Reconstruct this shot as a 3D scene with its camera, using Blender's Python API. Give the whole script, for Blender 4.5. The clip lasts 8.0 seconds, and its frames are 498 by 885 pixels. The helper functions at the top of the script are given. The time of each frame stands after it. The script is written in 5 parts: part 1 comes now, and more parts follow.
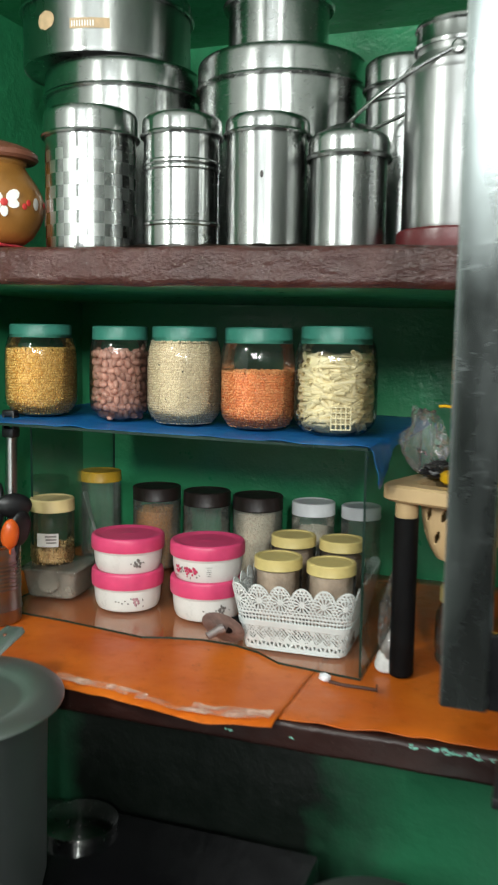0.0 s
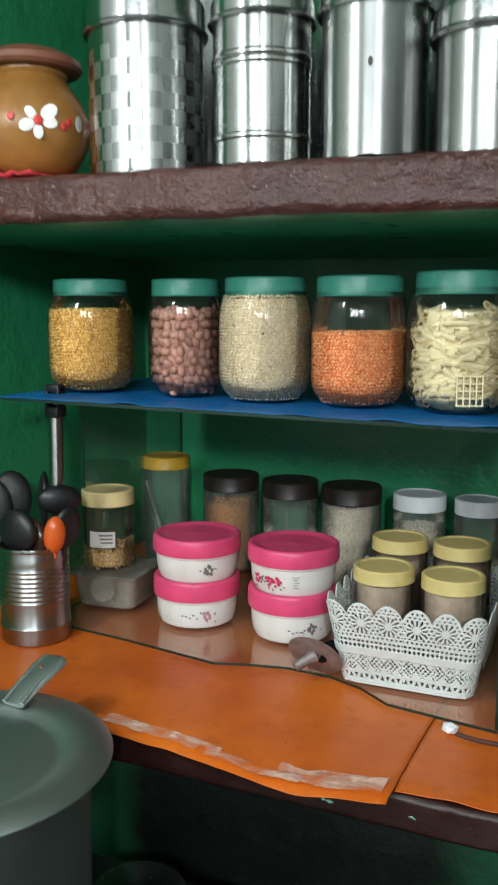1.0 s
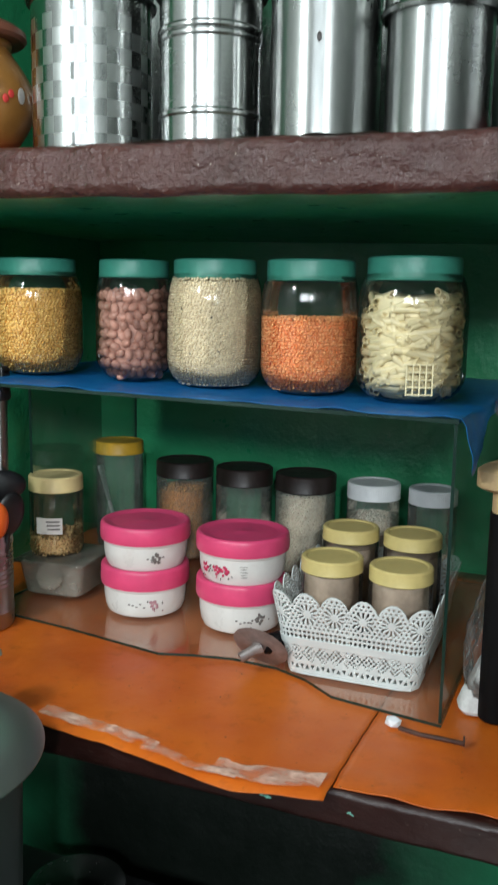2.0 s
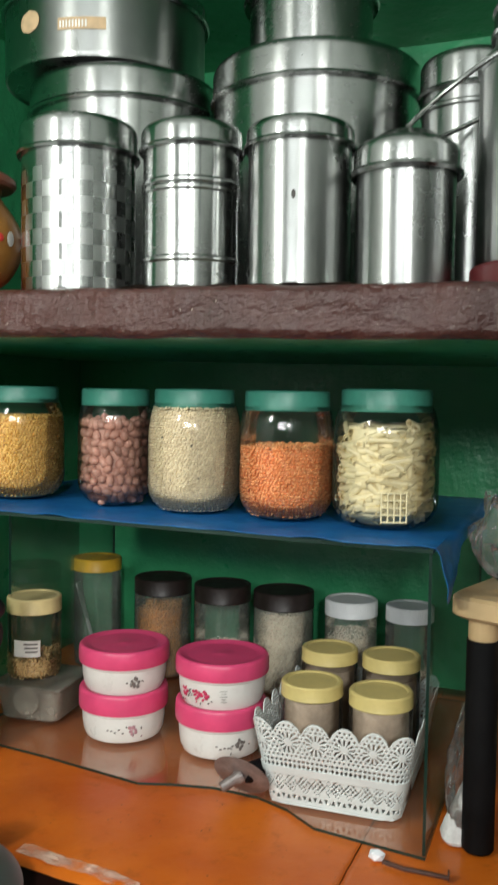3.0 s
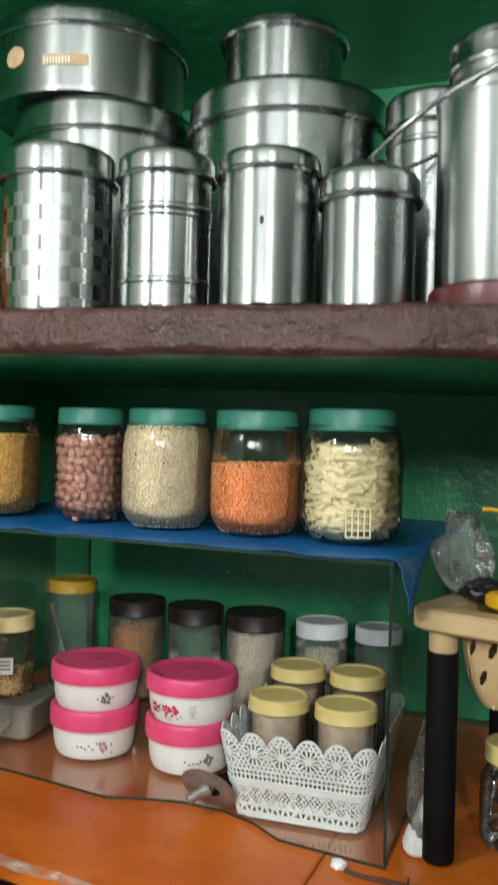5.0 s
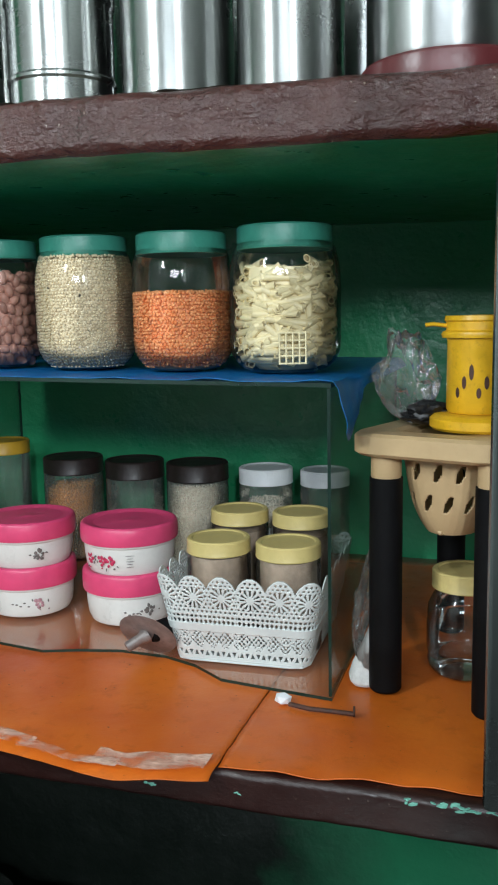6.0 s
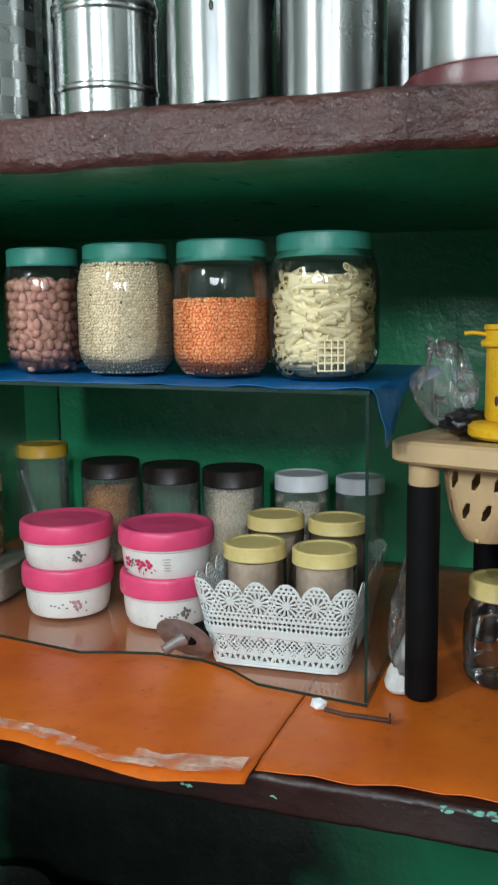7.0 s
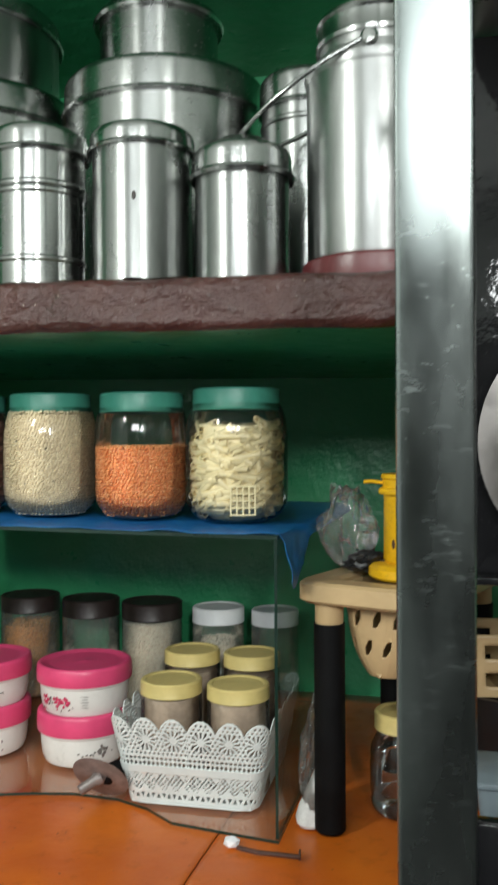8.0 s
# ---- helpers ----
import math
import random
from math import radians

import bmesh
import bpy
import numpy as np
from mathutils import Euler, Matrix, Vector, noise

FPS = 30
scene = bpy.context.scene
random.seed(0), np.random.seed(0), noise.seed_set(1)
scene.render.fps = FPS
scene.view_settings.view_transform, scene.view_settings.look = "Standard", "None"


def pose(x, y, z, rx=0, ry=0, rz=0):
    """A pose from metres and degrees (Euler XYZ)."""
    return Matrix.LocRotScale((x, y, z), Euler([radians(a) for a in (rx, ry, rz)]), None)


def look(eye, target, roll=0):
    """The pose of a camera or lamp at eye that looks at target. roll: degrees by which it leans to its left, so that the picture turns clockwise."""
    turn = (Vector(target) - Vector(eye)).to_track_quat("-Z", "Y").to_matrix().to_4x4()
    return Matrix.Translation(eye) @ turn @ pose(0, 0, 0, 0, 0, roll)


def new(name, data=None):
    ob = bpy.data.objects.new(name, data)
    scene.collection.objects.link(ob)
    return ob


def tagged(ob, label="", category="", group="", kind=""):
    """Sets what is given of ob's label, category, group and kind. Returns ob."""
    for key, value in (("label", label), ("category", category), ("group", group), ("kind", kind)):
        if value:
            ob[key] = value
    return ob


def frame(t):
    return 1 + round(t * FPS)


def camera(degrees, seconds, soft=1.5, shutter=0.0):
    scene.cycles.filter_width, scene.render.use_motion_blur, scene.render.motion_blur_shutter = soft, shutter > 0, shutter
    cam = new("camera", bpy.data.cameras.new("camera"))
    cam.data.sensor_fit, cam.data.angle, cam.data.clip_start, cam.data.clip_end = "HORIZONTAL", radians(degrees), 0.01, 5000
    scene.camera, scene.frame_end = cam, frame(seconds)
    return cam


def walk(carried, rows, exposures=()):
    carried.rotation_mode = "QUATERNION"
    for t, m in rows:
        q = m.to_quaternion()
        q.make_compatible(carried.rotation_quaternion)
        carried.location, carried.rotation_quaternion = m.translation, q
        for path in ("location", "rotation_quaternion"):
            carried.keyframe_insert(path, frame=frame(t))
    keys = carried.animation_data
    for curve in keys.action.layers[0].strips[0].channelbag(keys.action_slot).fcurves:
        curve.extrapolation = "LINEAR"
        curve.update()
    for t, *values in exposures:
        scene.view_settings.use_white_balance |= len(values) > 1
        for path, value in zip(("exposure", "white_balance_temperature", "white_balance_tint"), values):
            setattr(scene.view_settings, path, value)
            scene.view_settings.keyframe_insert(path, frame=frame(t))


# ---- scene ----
cam = camera(32.0, 8.0, 2.0, 0.5)
PATH = [
    (0, (0.176, -0.251, 1.563), (-0.488, 1.620, 1.324), 0.8),
    (0.5, (0.072, -0.097, 1.561), (-0.581, 1.778, 1.315), -0.1),
    (1, (0.049, 0.010, 1.529), (-0.768, 1.813, 1.242), -0.0),
    (1.5, (0.074, 0.049, 1.519), (-0.739, 1.846, 1.189), -0.0),
    (1.7, (0.072, 0.050, 1.520), (-0.708, 1.859, 1.174), 0.8),
    (2.8, (0.058, 0.026, 1.567), (-0.648, 1.891, 1.422), 0.9),
    (3, (0.068, 0.023, 1.572), (-0.642, 1.890, 1.466), 0.8),
    (3.5, (0.084, -0.003, 1.590), (-0.598, 1.877, 1.581), 1.4),
    (4, (0.098, -0.019, 1.601), (-0.559, 1.870, 1.635), 0.7),
    (4.2, (0.099, -0.019, 1.599), (-0.570, 1.865, 1.641), 0.6),
    (5.3, (0.099, 0.022, 1.519), (-0.581, 1.901, 1.424), 1.2),
    (5.5, (0.096, 0.059, 1.503), (-0.598, 1.920, 1.267), -0.1),
    (6, (0.105, 0.085, 1.478), (-0.475, 1.978, 1.192), -1.0),
    (6.5, (0.103, 0.083, 1.476), (-0.520, 1.962, 1.190), -1.0),
    (7, (0.100, 0.074, 1.480), (-0.548, 1.946, 1.208), -0.7),
    (7.5, (0.117, 0.046, 1.502), (-0.452, 1.958, 1.368), -0.4),
    (8, (0.131, 0.013, 1.516), (-0.355, 1.953, 1.512), -0.3),
]
EXPOSURES = [(0.0, 0.40, 6850, 13), (1.0, 0.28, 6500, 12), (1.7, 0.26, 6300, 12), (3.0, 0.26, 6950, 14), (4.2, 0.30, 7150, 14),
             (5.5, 0.26, 6450, 12), (6.0, 0.26, 6200, 12), (7.0, 0.26, 6200, 12), (7.5, 0.25, 6550, 12), (8.0, 0.24, 6850, 13)]
walk(cam, [(t, look(eye, target, roll)) for t, eye, target, roll in PATH], EXPOSURES)


# ---- world and lamps ----
world = bpy.data.worlds.new("night_sky")
scene.world = world
world.use_nodes = True
world.node_tree.nodes["Background"].inputs[0].default_value = (0.10, 0.13, 0.18, 1)
world.node_tree.nodes["Background"].inputs[1].default_value = 0.05


def area_lamp(name, eye, target, sx, sy, power, color):
    data = bpy.data.lights.new(name, "AREA")
    data.shape, data.size, data.size_y, data.energy, data.color = "RECTANGLE", sx, sy, power, color
    ob = new(name, data)
    ob.matrix_world = look(eye, target)
    return ob


# bulb on the side wall, bulb at the far side, and the window high in the wall behind the viewer
area_lamp("bulb_light", (-0.78, -0.10, 2.00), (-0.25, 1.0, 1.45), 0.13, 0.20, 5.8, (0.92, 1.0, 0.98))
area_lamp("bulb_light", (0.66, -1.25, 2.07), (-0.25, 1.1, 1.35), 0.10, 0.20, 17.5, (0.92, 1.0, 1.0))
area_lamp("window_light", (-0.10, -1.50, 2.11), (-0.2, 1.0, 1.35), 0.85, 0.26, 16, (0.88, 0.97, 1.0))


# ---- materials ----
class Nodes:
    """Short names for building a node tree."""

    def __init__(self, name):
        self.mat = bpy.data.materials.new(name)
        self.mat.use_nodes = True
        self.tree = self.mat.node_tree
        self.tree.nodes.clear()
        self.out = self.add("ShaderNodeOutputMaterial")
        self.coord = self.add("ShaderNodeTexCoord").outputs["Object"]

    def add(self, kind, **props):
        n = self.tree.nodes.new(kind)
        if "operation" in props:
            n.operation = props["operation"]
        if "blend_type" in props:
            n.blend_type = props["blend_type"]
        return n

    def link(self, a, b):
        self.tree.links.new(a, b)

    def put(self, socket, v):
        if isinstance(v, (int, float)):
            socket.default_value = v
        elif isinstance(v, tuple):
            socket.default_value = (*v, 1) if len(v) == 3 and len(socket.default_value) == 4 else v
        else:
            self.link(v, socket)

    def math(self, op, a, b=0.0):
        n = self.add("ShaderNodeMath", operation=op)
        self.put(n.inputs[0], a)
        self.put(n.inputs[1], b)
        return n.outputs[0]

    def noise(self, scale, detail=4.0, stretch=None, rough=0.55):
        n = self.add("ShaderNodeTexNoise")
        n.inputs["Scale"].default_value, n.inputs["Detail"].default_value = scale, detail
        n.inputs["Roughness"].default_value = rough
        src = self.coord
        if stretch:
            m = self.add("ShaderNodeMapping")
            m.inputs["Scale"].default_value = stretch
            self.link(src, m.inputs["Vector"])
            src = m.outputs[0]
        self.link(src, n.inputs["Vector"])
        return n.outputs[0]

    def ramp(self, fac, lo, hi, a=0.0, b=1.0):
        n = self.add("ShaderNodeMapRange")
        for i, v in enumerate((fac, lo, hi, a, b)):
            self.put(n.inputs[i], v)
        return n.outputs[0]

    def mix(self, fac, a, b):
        n = self.add("ShaderNodeMix")
        n.data_type = "RGBA"
        self.put(n.inputs[0], fac)
        self.put(n.inputs[6], a)
        self.put(n.inputs[7], b)
        return n.outputs[2]

    def bump(self, height, dist, strength=1.0):
        n = self.add("ShaderNodeBump")
        n.inputs["Distance"].default_value, n.inputs["Strength"].default_value = dist, strength
        self.link(height, n.inputs["Height"])
        return n.outputs[0]

    def surface(self, color, rough, metal=0.0, normal=None, **more):
        p = self.add("ShaderNodeBsdfPrincipled")
        self.put(p.inputs["Base Color"], color)
        self.put(p.inputs["Roughness"], rough)
        self.put(p.inputs["Metallic"], metal)
        if normal is not None:
            self.link(normal, p.inputs["Normal"])
        for k, v in more.items():
            self.put(p.inputs[k.replace("_", " ")], v)
        self.link(p.outputs[0], self.out.inputs[0])
        return self.mat


def paint(name, color, rough=0.4, var=0.18, scale=9.0, bump=0.0006, bscale=60.0, dirt=None, dirt_amount=0.0, per_object=0.0, **more):
    """Plain painted or moulded surface with two scales of variation."""
    n = Nodes(name)
    big, fine = n.noise(scale), n.noise(bscale, 3.0)
    dark = tuple(c * (1 - var) for c in color)
    light = tuple(min(1, c * (1 + var)) for c in color)
    col = n.mix(n.ramp(big, 0.3, 0.7), dark, light)
    if dirt:
        col = n.mix(n.math("MULTIPLY", n.ramp(n.noise(scale * 2.7, 6.0, rough=0.7), 0.55, 0.75), dirt_amount), col, dirt)
    if per_object:
        r = n.add("ShaderNodeObjectInfo").outputs["Random"]
        col = n.mix(n.math("MULTIPLY", r, per_object), col, tuple(c * 0.45 for c in color))
    ro = n.ramp(big, 0.2, 0.8, rough * 0.8, min(1, rough * 1.25))
    return n.surface(col, ro, 0.0, n.bump(fine, bump), **more)


def grains(name, color, color2, rough=0.45, **more):
    """Seeds and pulses: every grain takes a shade of its own."""
    n = Nodes(name)
    r = n.add("ShaderNodeNewGeometry").outputs["Random Per Island"]
    col = n.mix(r, color, color2)
    return n.surface(col, rough, 0.0, n.bump(n.noise(900, 2.0), 0.0002), **more)


def steel(name, tint=(0.40, 0.41, 0.402), rough=0.14, rings=0.35, checks=False, brush=0.09):
    n = Nodes(name)
    ring = n.noise(1.0, 3.0, (6, 6, 900))
    smear = n.noise(22, 5.0, (1, 1, 0.35))
    scratch = n.noise(120, 4.0, (0.6, 0.6, 1.6), 0.7)
    ro = n.math("ADD", n.ramp(smear, 0.35, 0.75, rough * 0.7, rough * 1.5), n.ramp(scratch, 0.58, 0.75, 0, 0.14))
    col = n.mix(n.ramp(smear, 0.5, 0.8), tint, tuple(c * 0.86 for c in tint))
    if checks:
        s = n.add("ShaderNodeSeparateXYZ")
        n.link(n.coord, s.inputs[0])
        a = n.math("FLOOR", n.math("MULTIPLY", n.math("ARCTAN2", s.outputs[1], s.outputs[0]), 28 / math.tau))
        b = n.math("FLOOR", n.math("MULTIPLY", s.outputs[2], 1 / 0.0185))
        odd = n.math("MODULO", n.math("ABSOLUTE", n.math("ADD", a, b)), 2.0)
        inside = n.math("MULTIPLY", odd, n.math("LESS_THAN", s.outputs[2], 0.146))
        ro = n.math("ADD", ro, n.math("MULTIPLY", inside, 0.26))
        col = n.mix(inside, col, (0.60, 0.62, 0.61))
    tan = n.add("ShaderNodeTangent")
    tan.direction_type, tan.axis = "RADIAL", "Z"
    return n.surface(col, n.math("ADD", ro, brush), 1.0, n.bump(n.math("ADD", n.math("MULTIPLY", ring, rings), smear), 0.0005, 0.45), Anisotropic=0.85 if brush else 0.0, Anisotropic_Rotation=0.25, Tangent=tan.outputs[0])


def clear(name, tint=(0.93, 0.97, 0.95), gloss=1.0, wrinkle=0.0, haze=0.0, wscale=60.0, haze_color=(0.8, 0.8, 0.8)):
    """Thin clear wall of glass or plastic: what is behind shows straight through, gloss by Fresnel."""
    n = Nodes(name)
    tr = n.add("ShaderNodeBsdfTransparent")
    n.put(tr.inputs[0], tint)
    gl = n.add("ShaderNodeBsdfGlossy")
    gl.inputs["Roughness"].default_value = 0.04
    fr = n.add("ShaderNodeFresnel")
    fr.inputs["IOR"].default_value = 1.5
    if wrinkle:
        nb = n.bump(n.noise(wscale, 4.0), wrinkle)
        n.link(nb, gl.inputs["Normal"])
        n.link(nb, fr.inputs["Normal"])
    base = tr.outputs[0]
    if haze:
        df = n.add("ShaderNodeBsdfDiffuse")
        n.put(df.inputs[0], haze_color)
        hz = n.add("ShaderNodeMixShader")
        n.put(hz.inputs[0], n.ramp(n.noise(14, 4.0), 0.3, 0.7, haze * 0.5, haze * 1.5))
        n.link(base, hz.inputs[1])
        n.link(df.outputs[0], hz.inputs[2])
        base = hz.outputs[0]
    mx = n.add("ShaderNodeMixShader")
    n.put(mx.inputs[0], n.math("MULTIPLY", fr.outputs[0], gloss))
    n.link(base, mx.inputs[1])
    n.link(gl.outputs[0], mx.inputs[2])
    n.link(mx.outputs[0], n.out.inputs[0])
    return n.mat


def plaster(name, color, worn):
    n = Nodes(name)
    big, mid, fine = n.noise(3.5, 5.0), n.noise(26, 4.0), n.noise(140, 3.0)
    col = n.mix(n.ramp(big, 0.3, 0.7), tuple(c * 0.85 for c in color), tuple(c * 1.12 for c in color))
    col = n.mix(n.math("MULTIPLY", n.ramp(n.noise(17, 7.0, rough=0.72), 0.60, 0.72), 0.5), col, worn)
    h = n.math("ADD", n.math("MULTIPLY", mid, 1.0), n.math("MULTIPLY", fine, 0.25))
    return n.surface(col, n.ramp(mid, 0.3, 0.7, 0.26, 0.42), 0.0, n.bump(h, 0.004, 0.75))


GREEN = plaster("green_oil_paint", (0.024, 0.265, 0.112), (0.05, 0.34, 0.17))


def shadow_painted(name, color):
    """Green paint with the soft shadow behind the stove coloured in, ragged-edged."""
    n = Nodes(name)
    s = n.add("ShaderNodeSeparateXYZ")
    n.link(n.coord, s.inputs[0])
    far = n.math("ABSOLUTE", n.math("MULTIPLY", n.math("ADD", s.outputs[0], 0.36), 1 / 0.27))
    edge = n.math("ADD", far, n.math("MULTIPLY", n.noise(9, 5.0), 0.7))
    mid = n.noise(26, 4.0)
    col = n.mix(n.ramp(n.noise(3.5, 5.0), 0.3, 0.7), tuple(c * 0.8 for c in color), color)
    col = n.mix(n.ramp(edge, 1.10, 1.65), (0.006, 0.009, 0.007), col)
    return n.surface(col, n.ramp(mid, 0.3, 0.7, 0.30, 0.45), 0.0, n.bump(mid, 0.004, 0.6))


SHADOW_GREEN = shadow_painted("shadowed_green_paint", (0.018, 0.165, 0.075))
CEIL = paint("limewash", (0.72, 0.75, 0.72), 0.8, bscale=40, bump=0.002)
DARK_CARD = paint("dark_card_paint", (0.075, 0.075, 0.07), 0.5)
FLOOR = paint("floor_stone", (0.06, 0.058, 0.055), 0.5)


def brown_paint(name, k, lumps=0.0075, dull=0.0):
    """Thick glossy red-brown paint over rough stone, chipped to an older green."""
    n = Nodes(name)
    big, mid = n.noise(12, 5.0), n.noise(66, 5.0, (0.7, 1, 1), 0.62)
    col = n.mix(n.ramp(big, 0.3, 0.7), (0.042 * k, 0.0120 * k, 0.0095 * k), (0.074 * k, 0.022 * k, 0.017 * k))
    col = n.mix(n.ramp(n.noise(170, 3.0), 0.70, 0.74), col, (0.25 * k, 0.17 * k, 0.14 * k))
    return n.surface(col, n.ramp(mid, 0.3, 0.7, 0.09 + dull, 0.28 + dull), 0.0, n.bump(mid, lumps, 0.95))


BROWN = brown_paint("brown_gloss_paint", 1.0)
# same brown paint with the lower edge's shade put into its colour
BROWN_SHADED = brown_paint("shaded_brown_paint", 0.40, 0.0016, 0.2)


def oilcloth(name):
    n = Nodes(name)
    big, mid = n.noise(7, 4.0), n.noise(38, 6.0, rough=0.65)
    col = n.mix(n.ramp(big, 0.32, 0.7), (0.54, 0.098, 0.008), (0.70, 0.162, 0.013))
    col = n.mix(n.math("MULTIPLY", n.ramp(mid, 0.56, 0.72), 0.45), col, (0.34, 0.075, 0.012))
    col = n.mix(n.ramp(n.noise(160, 2.0), 0.74, 0.77), col, (0.12, 0.035, 0.012))
    return n.surface(col, n.ramp(mid, 0.3, 0.7, 0.30, 0.46), 0.0, n.bump(n.math("ADD", n.math("MULTIPLY", big, 3.0), mid), 0.0012, 0.6))


ORANGE = oilcloth("orange_oilcloth")
STEEL = steel("stainless_steel")
STEEL_DULL = steel("dull_stainless_steel", (0.35, 0.36, 0.352), 0.22, 0.6)
STEEL_PALE = steel("pale_brushed_steel", (0.52, 0.53, 0.525), 0.30, 0.4)
STEEL_CHECK = steel("checked_stainless_steel", (0.37, 0.38, 0.375), 0.14, 0.2, True)


def aluminium(name):
    n = Nodes(name)
    soft, fine = n.noise(6, 3.0), n.noise(260, 3.0)
    col = n.mix(n.ramp(soft, 0.3, 0.7), (0.36, 0.40, 0.39), (0.42, 0.46, 0.45))
    return n.surface(col, n.ramp(soft, 0.3, 0.7, 0.42, 0.50), 1.0, n.bump(fine, 0.0002))


ALU = aluminium("aluminium")
POST = steel("grey_post_steel", (0.25, 0.28, 0.275), 0.26, 0.0, False, 0.0)
DARK_STEEL = steel("dark_steel", (0.30, 0.28, 0.27), 0.35, 0.2, False, 0.0)
PET = clear("clear_pet", (0.985, 0.99, 0.985), 0.9, 0.0005, 0.010, 25.0, (0.7, 0.75, 0.7))
# back jars: missing light put in as pale green haze and extra gloss
PET_LIT = clear("brightened_pet", (0.985, 0.99, 0.985), 2.2, 0.0016, 0.11, 45.0, (0.66, 0.78, 0.70))
PET_SMOKE = clear("smoked_pet", (0.95, 0.92, 0.89), 1.0, 0.0010, 0.05, haze_color=(0.55, 0.46, 0.38))
GLASS = clear("pane_glass", (0.94, 0.975, 0.955), 0.45, 0.0, 0.03, haze_color=(0.75, 0.70, 0.62))
GLASS_EDGE = paint("cut_glass_edge", (0.006, 0.026, 0.018), 0.3)
BAG = clear("crinkled_polythene", (0.985, 0.988, 0.985), 1.3, 0.004, 0.05, 70.0, haze_color=(0.75, 0.77, 0.76))


def tape_film(name):
    """Clear tape, wrinkled and clouded in patches."""
    n = Nodes(name)
    tr = n.add("ShaderNodeBsdfTransparent")
    p = n.add("ShaderNodeBsdfPrincipled")
    fine = n.noise(52, 5.0, (0.8, 1.2, 1))
    n.put(p.inputs["Base Color"], (0.86, 0.62, 0.50))
    n.put(p.inputs["Roughness"], 0.12)
    n.link(n.bump(fine, 0.006), p.inputs["Normal"])
    mx = n.add("ShaderNodeMixShader")
    patch = n.math("MULTIPLY", n.ramp(n.noise(24, 3.0, (0.7, 1.2, 1)), 0.38, 0.54), n.ramp(fine, 0.35, 0.65, 0.30, 0.80))
    n.put(mx.inputs[0], patch)
    n.link(tr.outputs[0], mx.inputs[1])
    n.link(p.outputs[0], mx.inputs[2])
    n.link(mx.outputs[0], n.out.inputs[0])
    return n.mat


TAPE = tape_film("wrinkled_tape")

LID_GREEN = paint("sea_green_plastic", (0.045, 0.25, 0.185), 0.38, 0.10, 30)
LID_YELLOW = paint("pale_yellow_plastic", (0.62, 0.49, 0.19), 0.42, 0.10, 30, dirt=(0.4, 0.3, 0.1), dirt_amount=0.3)
LID_AMBER = paint("amber_plastic", (0.62, 0.36, 0.03), 0.4, 0.12, 30)
LID_CREAM = paint("cream_plastic", (0.70, 0.56, 0.27), 0.45, 0.10, 30)
LID_BLACK = paint("black_brown_plastic", (0.022, 0.014, 0.012), 0.42, 0.25, 40)
LID_WHITE = paint("white_plastic", (0.84, 0.86, 0.85), 0.4, 0.06, 30)
PINK = paint("pink_plastic", (0.74, 0.070, 0.185), 0.36, 0.08, 30)
ENAMEL = paint("white_melamine", (0.74, 0.73, 0.70), 0.3, 0.05, 30, dirt=(0.45, 0.40, 0.36), dirt_amount=0.25)
FLOWER = paint("printed_crimson", (0.55, 0.03, 0.10), 0.35, 0.3, 120)
FADED = paint("faded_pink_print", (0.46, 0.24, 0.27), 0.35, 0.3, 120)
PRINT = paint("printed_grey", (0.16, 0.14, 0.13), 0.4, 0.3, 120)
LACE = paint("white_lace_plastic", (0.62, 0.66, 0.65), 0.42, 0.06, 30)


def blue_film(name):
    """Thin blue polythene that lets some blue light through."""
    n = Nodes(name)
    big = n.noise(25, 4.0)
    p = n.add("ShaderNodeBsdfPrincipled")
    n.put(p.inputs["Base Color"], n.mix(n.ramp(big, 0.3, 0.7), (0.010, 0.19, 0.55), (0.018, 0.28, 0.70)))
    n.put(p.inputs["Roughness"], 0.30)
    n.link(n.bump(n.noise(35, 4.0), 0.002), p.inputs["Normal"])
    tr = n.add("ShaderNodeBsdfTransparent")
    n.put(tr.inputs[0], (0.05, 0.35, 0.95))
    mx = n.add("ShaderNodeMixShader")
    n.put(mx.inputs[0], 0.28)
    n.link(p.outputs[0], mx.inputs[1])
    n.link(tr.outputs[0], mx.inputs[2])
    n.link(mx.outputs[0], n.out.inputs[0])
    return n.mat


BLUE = blue_film("blue_polythene")
BEIGE = paint("beige_plastic", (0.52, 0.36, 0.19), 0.38, 0.08, 20, dirt=(0.35, 0.22, 0.1), dirt_amount=0.25)
LEG_BLACK = paint("matt_black_tube", (0.0045, 0.0045, 0.005), 0.60, 0.3, 30, Specular_IOR_Level=0.12)
BLACK = paint("black_plastic", (0.009, 0.009, 0.010), 0.42, 0.3, 30)
YELLOW = paint("yellow_plastic", (0.72, 0.40, 0.012), 0.36, 0.12, 40, dirt=(0.30, 0.14, 0.01), dirt_amount=0.55)
CLAY = paint("ochre_clay", (0.26, 0.115, 0.025), 0.36, 0.25, 14, dirt=(0.12, 0.05, 0.02), dirt_amount=0.4)
PAINT_RED = paint("brushed_red_paint", (0.55, 0.035, 0.030), 0.45, 0.25, 120)
TERRA = paint("terracotta", (0.17, 0.060, 0.034), 0.42, 0.25, 18)
WHITE = paint("white_paint", (0.78, 0.76, 0.72), 0.45, 0.08, 60)
RED_CLOTH = paint("red_cloth", (0.45, 0.02, 0.03), 0.8, 0.3, 60, bump=0.002, bscale=300)
GREY_CLOTH = paint("grey_mat", (0.22, 0.21, 0.16), 0.8, 0.3, 60, bump=0.002, bscale=300)
